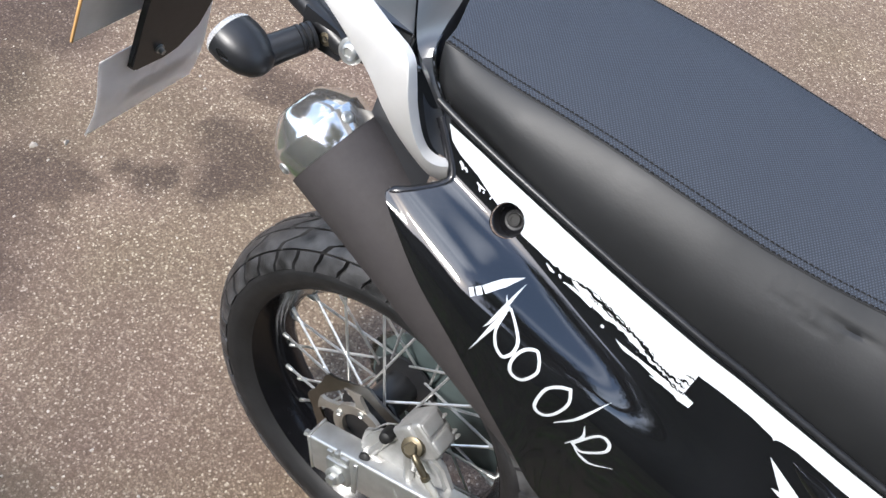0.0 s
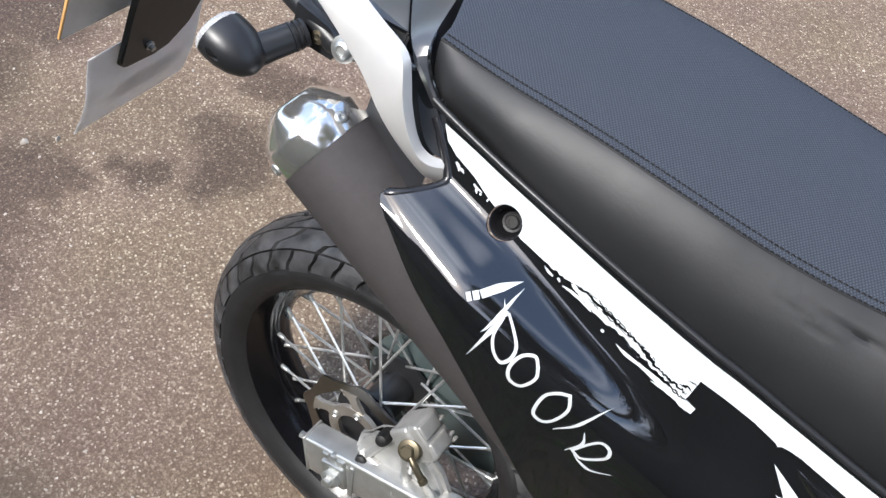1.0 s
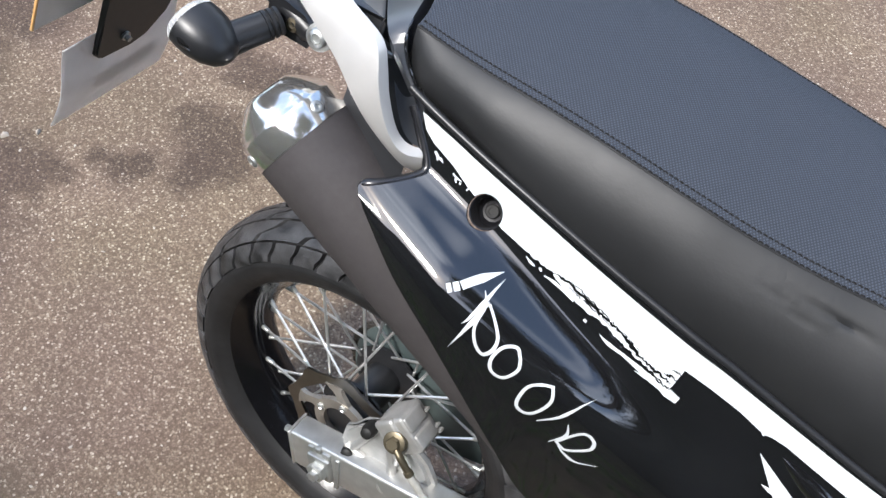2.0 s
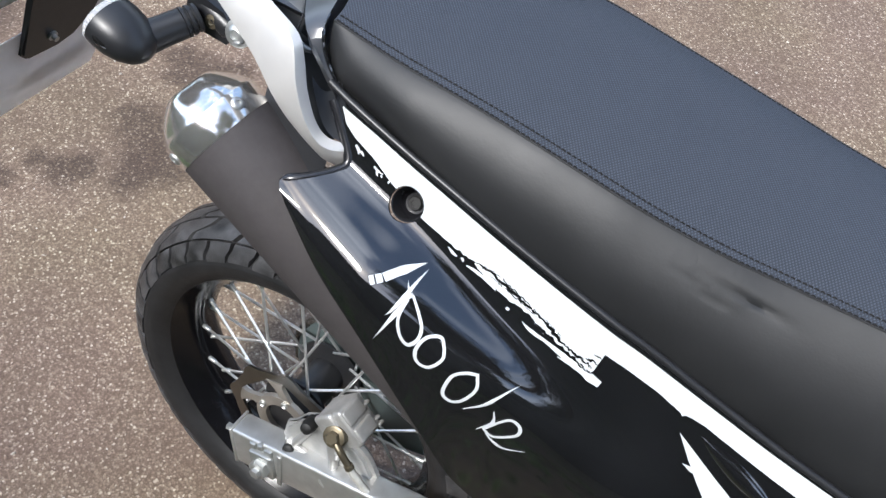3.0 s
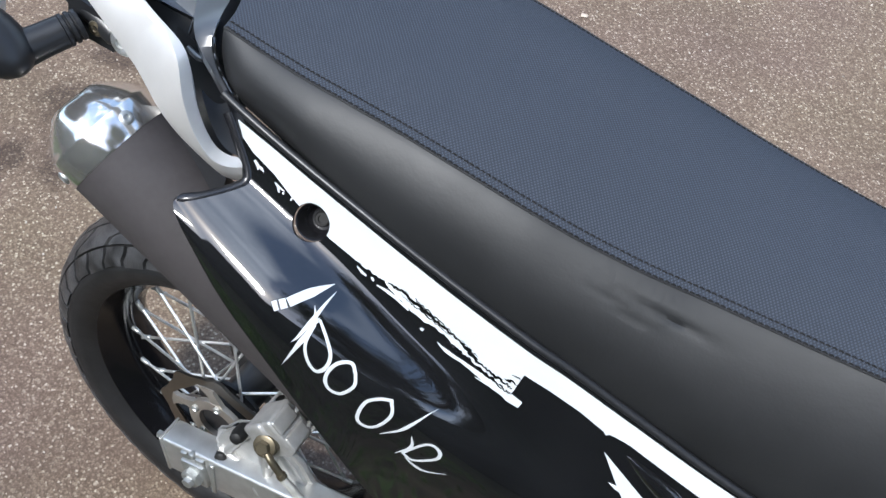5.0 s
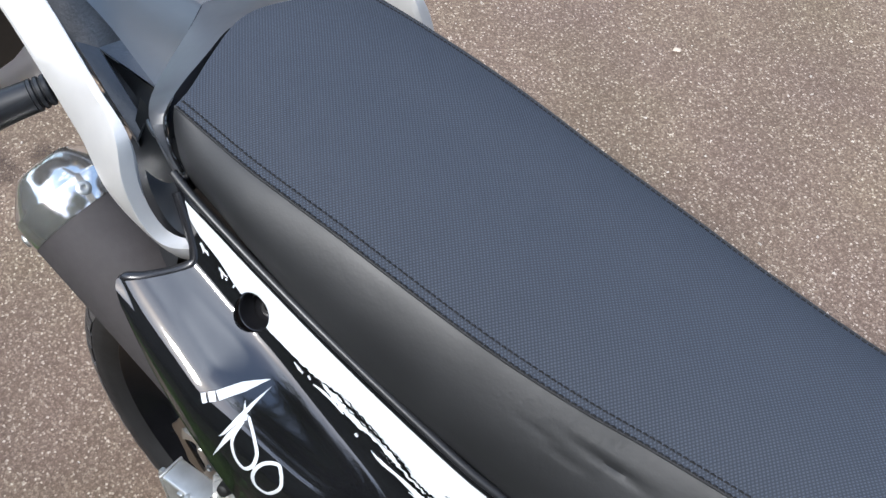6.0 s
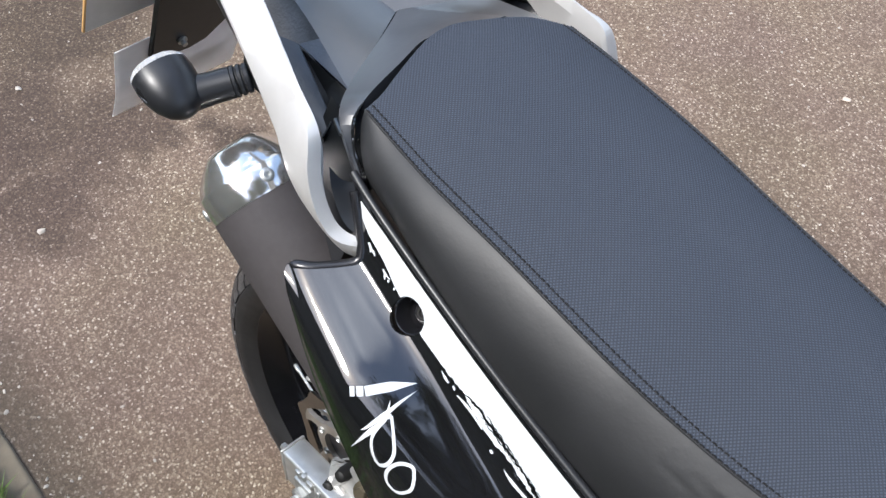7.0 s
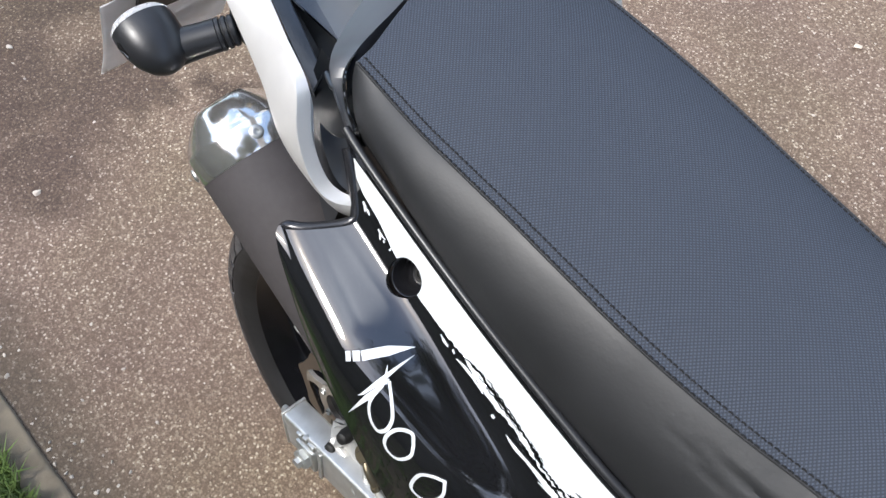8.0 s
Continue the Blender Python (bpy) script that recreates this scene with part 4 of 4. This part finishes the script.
# ---- indicator ----
def indicator():
    mid = Vector((-0.129, -0.185, 0.8975))
    aim = Vector((-0.93, 0.0, 0.33)).normalized()
    side, up = frame_along(aim)
    prof = ((-0.034, 0.002), (-0.032, 0.009), (-0.027, 0.0155), (-0.017, 0.0215), (-0.005, 0.0248), (0.006, 0.0256), (0.014, 0.0250))
    rows = [[mid + aim * d + r * (1.06 * math.cos(k * math.pi / 20) * side + 0.87 * math.sin(k * math.pi / 20) * up) for k in range(40)] for d, r in prof]
    body = part("indicator", capped(rows), SATIN, bike, "satin black indicator on a rubber stalk")
    rows = []
    for d, r in ((0.0142, 0.0246), (0.017, 0.0240), (0.0205, 0.021), (0.023, 0.0155), (0.0245, 0.008), (0.025, 0.002)):
        rows.append([mid + aim * d + (r * (1 + 0.018 * (k % 2))) * (1.06 * math.cos(k * math.pi / 45) * side + 0.87 * math.sin(k * math.pi / 45) * up) for k in range(90)])
    part("lens", capped(rows), LENS, body, "clear ribbed lens", smooth=0)
    rows = [[mid + aim * d + r * (1.06 * math.cos(k * math.pi / 20) * side + 0.87 * math.sin(k * math.pi / 20) * up) for k in range(40)] for d, r in ((0.0138, 0.0238), (0.0144, 0.0238))]
    part("reflector", capped(rows), PLATE, body)
    a, b = Vector((-0.118, -0.175, 0.889)), Vector((-0.094, -0.128, 0.904))
    part("stalk", tube([a + (a - b) * 0.10, a, a.lerp(b, 0.16), a.lerp(b, 0.4), a.lerp(b, 0.74)], [0.0165, 0.0160, 0.0150, 0.0142, 0.0138], 28), SATIN, body, "black rubber stalk")
    for k in range(3):
        c = a.lerp(b, 0.78 + 0.10 * k)
        part("stalk_rib", turned([(-0.0021, 0.0126), (-0.0014, 0.0142 - 0.0004 * k), (0.0014, 0.0140 - 0.0004 * k), (0.0021, 0.0124)], c, b - a, 24), SATIN, body)
    part("stalk_core", tube([a.lerp(b, 0.7), a.lerp(b, 1.02)], 0.0122, 16), DARK, body)
    slot = [mid + Vector((-0.0095, -0.0235, 0.0062)), mid + Vector((-0.001, -0.0262, 0.0028)), mid + Vector((0.0075, -0.0248, 0.0))]
    # a black bead stands in for the shade inside the slot
    part("slot", tube(slot, [0.0012, 0.0026, 0.0012], 10), SHADE_BLACK, body, "dark drain slot")
    part("slot_lip", tube([p + Vector((0.001, -0.0006, -0.0028)) for p in slot], [0.0007, 0.0016, 0.0007], 8), GLOSS, body)


indicator()
bm = plate(((-0.026, -0.018), (0.022, -0.014), (0.027, 0.004), (0.014, 0.016), (-0.026, 0.020)), 0.003, pose(-0.088, -0.117, 0.901, 90, 8, 0))
bracket = part("indicator_bracket", bm, SATIN, bike, "black steel indicator bracket")
part("screw", turned([(0, 0.0075), (0.0015, 0.0075), (0.0035, 0.006), (0.0042, 0.003), (0.003, 0.002), (0.003, 0.0004)], (-0.083, -0.1205, 0.902), (0.1, -1, 0.2), 20), BRASS, bracket)
part("frame_rail", tube([(-0.30, -0.07, 0.955), (-0.12, -0.106, 0.915), (-0.07, -0.115, 0.900), (-0.045, -0.100, 0.895), (0.0, -0.07, 0.88)], 0.011, 14), SATIN, bike, "black steel frame rail")
part("washer", turned([(0, 0.0130), (0.0018, 0.0130), (0.0022, 0.0120), (0.0022, 0.004)], (-0.0537, -0.1205, 0.903), (0.15, -1, 0.25), 28), ZINC, bike)
part("bolt_head", turned([(0.002, 0.0095), (0.0055, 0.0092), (0.0075, 0.0075), (0.0085, 0.0045), (0.0065, 0.0038), (0.0065, 0.0005)], (-0.0537, -0.1205, 0.903), (0.15, -1, 0.25), 28), ZINC, bike, "zinc-plated button bolt")

# ---- plate holder and plates ----
TILTED = pose(-0.458, -0.002, 0.638) @ Matrix(((0, 0.33, -0.94, 0), (1, 0, 0, 0), (0, 0.94, 0.33, 0), (0, 0, 0, 1)))
bm = plate(((-0.038, 0.012), (-0.028, 0.002), (0.020, 0.004), (0.045, 0.013), (0.074, 0.045), (0.088, 0.09), (0.086, 0.34), (-0.032, 0.34), (-0.036, 0.1)), 0.010, TILTED, 0.003)
holder = part("plate_holder", bm, SATIN, bike, "black moulded number plate holder")
part("bolt", turned([(0, 0.007), (0.003, 0.007), (0.003, 0.004), (0.009, 0.004)], TILTED @ Vector((0.005, 0.032, 0.0)), TILTED.to_3x3() @ Vector((0, 0, -1)), 12), ZINC, holder)


def sheet(w, h, thick, m, bend, steps=12):
    """A thin plate of plastic, bent along its height."""
    bm = bmesh.new()
    rows = []
    for side in (0, 1):
        for i in range(steps + 1):
            t = i / steps if side == 0 else 1 - i / steps
            rows.append([m @ Vector((-w / 2 + w * k / 6 + 0.012 * bend * math.sin(math.pi * t) , h * t, thick * side + bend * ((1 - t) ** 2) * 0.035 + bend * 0.006 * math.sin(5 * t))) for k in range(7)])
    bm, _ = grid(rows, close_u=True, bm=bm)
    return bm


BACK = pose(-0.468, 0.004, 0.720) @ Matrix(((0, 0.36, -0.93, 0), (0.995, 0, 0, 0), (0.08, 0.93, 0.36, 0), (0, 0, 0, 1)))
number = part("number_plate", sheet(0.235, 0.17, 0.003, BACK, 0.0), PLATE, bike, "grey back of a plastic number plate")
part("plate_edge", block((0.003, 0.17, 0.0044), BACK @ pose(-0.1182, 0.085, 0.0015), 0.0008, 1), PLATE_EDGE, number, "amber plate edge")
LOW_TL, LOW_BL, ACROSS, BOW = Vector((-0.4559, -0.0857, 0.676)), Vector((-0.5071, -0.0814, 0.5328)), Vector((0.004, 0.190, 0.023)), Vector((0.015, -0.003, 0.012))


def bowed(s0, s1, t0, t1, thick, off=0.0, steps=12):
    """A patch of the bowed lower plate: s runs across it, t from its foot to its top."""
    face = (LOW_TL - LOW_BL).cross(ACROSS).normalized()

    def at(s, t):
        return LOW_BL.lerp(LOW_TL, t) + ACROSS * s + BOW * (math.sin(math.pi * t) + 0.25 * math.sin(2 * math.pi * t)) * (1 - 0.3 * s)

    rows = [[at(s0 + (s1 - s0) * k / 8, t0 + (t1 - t0) * i / steps) + face * (off + thick) for k in range(9)] for i in range(steps + 1)]
    rows += [[at(s0 + (s1 - s0) * k / 8, t0 + (t1 - t0) * i / steps) + face * off for k in range(9)] for i in range(steps, -1, -1)]
    return grid(rows, close_u=True)[0]


learner = part("learner_plate", bowed(0, 1, 0, 1, 0.0016), CLOUDY, bike, "bent white plastic plate with faded print")
part("print_bar", bowed(0.30, 0.86, 0.20, 0.42, 0.0004, 0.0018), PINK, learner, "faded red printed bar")

# ---- rear wheel ----
HUB = Vector((0, 0, AXLE))
AX = (0, -1, 0)


def around(angle, radius, y):
    return HUB + Vector((radius * math.cos(angle), y, radius * math.sin(angle)))


bm = turned([(-0.07, 0.018), (-0.07, 0.03), (-0.045, 0.036), (-0.043, 0.052), (-0.038, 0.052), (-0.034, 0.028), (0.03, 0.028), (0.034, 0.052), (0.039, 0.052), (0.043, 0.036), (0.062, 0.03), (0.062, 0.018)], HUB, AX, 40)
wheel = part("rear_wheel", bm, SATIN, bike, "wire-spoked rear wheel with black rim")
bm = turned([(-0.050, 0.228), (-0.047, 0.2315), (-0.044, 0.229), (-0.043, 0.222), (-0.035, 0.214), (-0.018, 0.203), (0, 0.200), (0.018, 0.203), (0.035, 0.214), (0.043, 0.222), (0.044, 0.229), (0.047, 0.2315), (0.050, 0.228), (0.048, 0.216), (0.036, 0.206), (0.02, 0.194), (0, 0.190), (-0.02, 0.194), (-0.036, 0.206), (-0.048, 0.216)], HUB, AX, 120, close=True)
part("rim", bm, RIM, wheel, "gloss black rim")


def tyre():
    def surf(angle, a, up=0.0):
        """a: degrees round the section from the crown; positive to the bike's right."""
        a = radians(a)
        w, h = 0.0640 + up, 0.050 + up
        return around(angle, 0.250 + h * math.cos(a), -w * math.sin(a))

    # carcass with a beaded, ribbed sidewall
    rows = []
    for k in range(57):
        a = -140 + 5 * k
        lift = -0.0085 if abs(a) < 82 else (0.0008 if 101 <= abs(a) <= 106 else 0.0) - 0.0085 * max(0, 1 - (abs(a) - 82) / 4)
        rows.append([surf(2 * math.pi * i / 144, a, lift) for i in range(144)])
    bm, _ = grid(rows, close_v=True)
    sides = bm
    bm = bmesh.new()
    # tread: short shoulder blocks, long slanting blocks inside them, narrow grooves
    count = 42
    step = 2 * math.pi / count
    bands = ((1.2, 22, 0.0, 0.9, 2), (23.6, 54, 1.0, 2.1, 2), (55.4, 87, 2.14, 2.42, 1))
    for i in range(count):
        for way in (1, -1):
            for j, (a0, a1, s0, s1, span) in enumerate(bands):
                if span == 2 and (i + j) % 2:
                    continue
                base = step * (i + (0.5 if way < 0 else 0))
                a1 -= 0.0 if j < 2 or i % 2 else 2.5
                low, high = [], []
                for p in range(4):
                    a = a0 + (a1 - a0) * p / 3
                    shift = s0 + (s1 - s0) * (0, 0.18, 0.82, 1)[p]
                    lo, hi = 0.05, span - 0.05
                    low.append([surf(base + step * (lo + (hi - lo) * q / 3 + shift), way * a, -0.0092) for q in range(4)])
                    high.append([surf(base + step * (lo + (hi - lo) * (0.03 + 0.94 * q / 3) + shift), way * (a0 + (a1 - a0) * (0.03 + 0.94 * p / 3)), 0.0004 - (0.0009 if q in (0, 3) or p in (0, 3) else 0)) for q in range(4)])
                _, top = grid(high, bm=bm)
                ring = [(0, 0), (0, 1), (0, 2), (0, 3), (1, 3), (2, 3), (3, 3), (3, 2), (3, 1), (3, 0), (2, 0), (1, 0)]
                foot = [bm.verts.new(low[r][c]) for r, c in ring]
                head = [top[r][c] for r, c in ring]
                for q in range(12):
                    bm.faces.new((foot[q], foot[(q + 1) % 12], head[(q + 1) % 12], head[q]))
    return sides, bm


carcass, tread = tyre()
part("tyre", carcass, RUBBER, wheel, "black treaded road tyre", smooth=35)
part("tread", tread, TREAD, wheel, "scuffed tread blocks", smooth=35)
for i in range(36):
    side = -1 if i % 2 else 1
    k = i // 2
    cross = 0.62 if k % 2 else -0.62
    inside = 0.003 if k % 2 else -0.003
    at = 2 * math.pi * (k + 0.25 * (side + 1)) / 18
    a = around(at - cross, 0.047, side * (0.0405 + inside))
    b = around(at, 0.193, side * 0.006)
    part("spoke", tube([a + Vector((0, side * 0.003, 0)), a, b], [0.0024, 0.0021, 0.0021], 8), SPOKE, wheel)
    d = (b - a).normalized()
    part("nipple", tube([b - d * 0.016, b - d * 0.015, b + d * 0.001], [0.0024, 0.0033, 0.0036], 8), ZINC, wheel)


def brake_disc():
    """A wave-edged disc with cut-outs, its carrier and five arms."""
    bm = bmesh.new()
    y0, y1 = -0.063, -0.067
    n = 120
    rows = [[], [], [], []]
    for i in range(n):
        t = 2 * math.pi * i / n
        wave = 0.0870 + 0.0042 * math.cos(8 * t) + 0.0014 * math.cos(16 * t)
        inn = 0.069 + 0.0035 * math.cos(5 * (t - 0.55))
        for row, r, y in zip(rows, (wave, wave, inn, inn), (y0, y1, y1, y0)):
            row.append(around(t, r, y))
    grid(rows + rows[:1], close_v=True, bm=bm)
    return bm


def disc_carrier():
    """The hub ring and five broad bowed arms that hold the disc."""
    y0, y1 = -0.062, -0.068
    rows = [[around(2 * math.pi * i / 60, r, y) for i in range(60)] for r, y in ((0.044, y0), (0.044, y1 - 0.001), (0.028, y1 - 0.001), (0.028, y0), (0.044, y0))]
    bm, _ = grid(rows, close_v=True)
    for k in range(5):
        t = 2 * math.pi * k / 5 + 0.3
        ring = []
        for r, w, lean in ((0.040, 0.30, 0.0), (0.050, 0.16, 0.10), (0.058, 0.13, 0.20), (0.066, 0.15, 0.27), (0.0725, 0.20, 0.30)):
            ring.append([around(t + lean - w, r, y0), around(t + lean, r, y0), around(t + lean + w, r, y0), around(t + lean + w, r, y1), around(t + lean, r, y1 - 0.0006), around(t + lean - w, r, y1)])
        capped(ring, bm)
    return bm


disc = part("brake_disc", brake_disc(), DISC, wheel, "brown-tinged wave brake disc", smooth=30)
part("disc_carrier", disc_carrier(), CARRIER, disc, "pale alloy disc carrier", smooth=30)
for k in range(5):
    t = 2 * math.pi * k / 5 + 0.3
    part("disc_bolt", turned([(0, 0.0058), (0.003, 0.0058), (0.004, 0.0045), (0.002, 0.003), (0.002, 0.0005)], around(t, 0.036, -0.068), AX, 6), ZINC, wheel)
# sprocket and chain on the far side
bm = bmesh.new()
rows = []
for y in (0.060, 0.066):
    rows.append([around(2 * math.pi * i / 192, 0.070 + 0.004 * math.sin(48 * 2 * math.pi * i / 192), y) for i in range(192)])
bm = capped(rows)
part("sprocket", bm, CHAIN, wheel, "dark steel sprocket")


def chain():
    bm = bmesh.new()
    pts = []
    for i in range(24):
        pts.append(around(math.pi / 2 + math.pi * i / 23, 0.073, 0.063))
    top = [Vector((0.62 - 0.0127 * i, 0.063, 0.372 + 0.05 * (0.62 - 0.0127 * i) * 0.6)) for i in range(49)]
    low = [Vector((0.0127 * i, 0.063, 0.230 + 0.18 * 0.0127 * i)) for i in range(49)]
    line = top + pts + low
    for i in range(0, len(line) - 1):
        a, b = line[i], line[i + 1]
        if (b - a).length < 0.002:
            continue
        for off in (-0.005, 0.005) if i % 2 else (-0.0035, 0.0035):
            tube([a + Vector((0, off, 0)), (a + b) / 2 + Vector((0, off, 0)), b + Vector((0, off, 0))], [0.0048, 0.0034, 0.0048], 6, bm)
    return bm


part("chain", chain(), CHAIN, bike, "oily steel drive chain")
bm = plate([(0.048 + 0.112 * math.cos(a), 0.112 * math.sin(a)) for a in [radians(75 + 9 * k) for k in range(23)]] + [(0.3, -0.03), (0.3, 0.10)], 0.004, pose(0.0, 0.056, 0.300, 90), 0.001)
part("chain_guard", bm, GUARD, bike, "dark grey-green chain guard")

# ---- swingarm, axle, brake caliper ----
SLOPE = -12.5
ARM = pose(-0.028, -0.118, 0.299, 0, SLOPE)
bm = block((0.56, 0.036, 0.062), ARM @ pose(0.28, 0, 0), 0.004, 3)
arm = part("swingarm", bm, ALLOY, bike, "bare alloy box-section swingarm")
bm = block((0.56, 0.036, 0.062), pose(-0.028, 0.110, 0.299, 0, SLOPE) @ pose(0.28, 0, 0), 0.004, 3)
part("far_arm", bm, ALLOY, arm)
part("adjuster_bolt", turned([(-0.016, 0.0055), (-0.010, 0.0055), (-0.010, 0.0035), (0.006, 0.0035)], ARM @ Vector((0.0, -0.006, 0.018)), ARM.to_3x3() @ Vector((1, 0, 0)), 6), ZINC, arm)
part("end_plate", block((0.004, 0.038, 0.064), ARM @ pose(-0.001, 0, 0), 0.001, 1), ALLOY, arm)
part("adjuster_block", block((0.036, 0.010, 0.040), ARM @ pose(0.050, -0.020, -0.004), 0.003, 2), ZINC, arm, "zinc axle adjuster block")
for x, z, w in ((0.038, 0.024, 0.010), (0.062, 0.022, 0.013), (0.050, 0.026, 0.008)):
    part("adjuster_lug", block((w, 0.012, 0.010), ARM @ pose(x, -0.016, z), 0.002, 2), ZINC, arm)
part("axle_nut", turned([(0.022, 0.013), (0.024, 0.0145), (0.032, 0.0145), (0.034, 0.012), (0.034, 0.008), (0.040, 0.0075), (0.040, 0.0005)], ARM @ Vector((0.05, 0, -0.006)), AX, 6), ZINC, arm, "zinc axle nut")
part("strap", block((0.007, 0.0035, 0.060), ARM @ pose(0.076, -0.0195, -0.004, 0, 8), 0.001, 1), ZINC, arm)

CAL = pose(0.096, -0.082, 0.414, 0, 40)


def caliper():
    bm = block((0.053, 0.043, 0.048), CAL @ pose(0.003, 0, -0.002), 0.005, 3)
    body = part("brake_caliper", bm, CAST, bike, "cast alloy rear brake caliper")
    for x, w in ((-0.0095, 0.0215), (0.0160, 0.0205)):
        part("cast_pad", block((w, 0.034, 0.007), CAL @ pose(x, -0.002, 0.0215), 0.0032, 3), CAST, body)
    for x in (-0.0055, 0.0185, 0.0265):
        part("cooling_fin", block((0.0042, 0.010, 0.047), CAL @ pose(x, 0.0195, 0.0015), 0.0019, 2), CAST, body)
    part("end_boss", block((0.012, 0.024, 0.030), CAL @ pose(0.028, -0.006, -0.006), 0.004, 3), CAST, body)
    part("bridge", block((0.030, 0.012, 0.034), CAL @ pose(-0.010, -0.020, -0.008), 0.005, 3), CAST, body)
    part("bleed_boss", turned([(0, 0.007), (0.008, 0.0065), (0.009, 0.0045), (0.015, 0.004), (0.016, 0.002)], CAL @ Vector((0.026, -0.02, -0.020)), CAL.to_3x3() @ Vector((0.6, -0.7, -0.4)), 14), CAST, body)
    # bracket that carries the caliper from the axle
    bm = plate(((-0.012, -0.030), (0.030, -0.028), (0.10, -0.012), (0.135, 0.028), (0.115, 0.060), (0.08, 0.085), (0.045, 0.088), (0.022, 0.055), (-0.005, 0.034)), 0.018, pose(0.025, -0.084, 0.325, 90), 0.006)
    bracket = part("caliper_bracket", bm, CAST, body, "cast alloy caliper bracket")
    for a, b, r in (((0.030, -0.104, 0.335), (0.105, -0.108, 0.325), 0.007), ((0.105, -0.108, 0.325), (0.090, -0.106, 0.395), 0.0075), ((0.040, -0.104, 0.338), (0.066, -0.104, 0.400), 0.006)):
        part("bracket_rib", tube([Vector(a), Vector(a).lerp(Vector(b), 0.5), Vector(b)], [r, r * 0.85, r], 12), CAST, bracket)
    bm = turned([(-0.016, 0.014), (0.010, 0.0130), (0.013, 0.0115), (0.013, 0.0090), (-0.006, 0.0085), (-0.006, 0.0005)], (0.099, -0.110, 0.328), (0.35, -1, 0.25), 24)
    boss = part("pin_boss", bm, CAST, bracket)
    # the bore's inner shade is put in as near-black colour
    part("boss_bore", turned([(0.0125, 0.0088), (-0.0045, 0.0084), (-0.0045, 0.0005)], (0.099, -0.110, 0.328), (0.35, -1, 0.25), 24), SHADE_BLACK, boss, "dark bore")
    for p in ((0.060, -0.110, 0.400), (0.036, -0.107, 0.328)):
        bm = turned([(-0.012, 0.0095), (0.002, 0.0095), (0.006, 0.0085), (0.010, 0.0075), (0.0115, 0.005), (0.012, 0.001)], p, (0.1, -1, 0.4), 16)
        part("rubber_cap", bm, DARK, bracket, "black rubber pin cap")
    at, aim = Vector((0.097, -0.109, 0.411)), (0.05, -0.85, 0.5)
    bm = turned([(-0.010, 0.0150), (0.000, 0.0150), (0.001, 0.0135), (0.002, 0.0125), (0.003, 0.0140), (0.006, 0.0140), (0.007, 0.0120), (0.007, 0.0005)], at, aim, 28)
    banjo = part("banjo_eye", bm, BRASS, body, "dull brass banjo union")
    part("banjo_bolt", turned([(0.007, 0.0088), (0.012, 0.0088), (0.0135, 0.0075), (0.0135, 0.0005)], at, aim, 6), BRASS, banjo)
    hose = [Vector((0.103, -0.117, 0.410)), Vector((0.113, -0.121, 0.405)), Vector((0.126, -0.121, 0.390)), Vector((0.140, -0.120, 0.374)), Vector((0.175, -0.114, 0.345)), Vector((0.28, -0.09, 0.33)), Vector((0.45, -0.08, 0.36))]
    line = [Vector(spline([(i, *p) for i, p in enumerate(hose)], k / 6)) for k in range(37)]
    part("hose_ferrule", tube(line[0:15], 0.0046, 12), BRASS, body)
    part("ferrule_ring", tube(line[12:15], 0.0060, 12), BRASS, body)
    part("brake_hose", tube(line[14:], 0.0050, 12), HOSE, body, "pale braided brake hose")
    body.location = (0.012, -0.011, 0.016)


caliper()
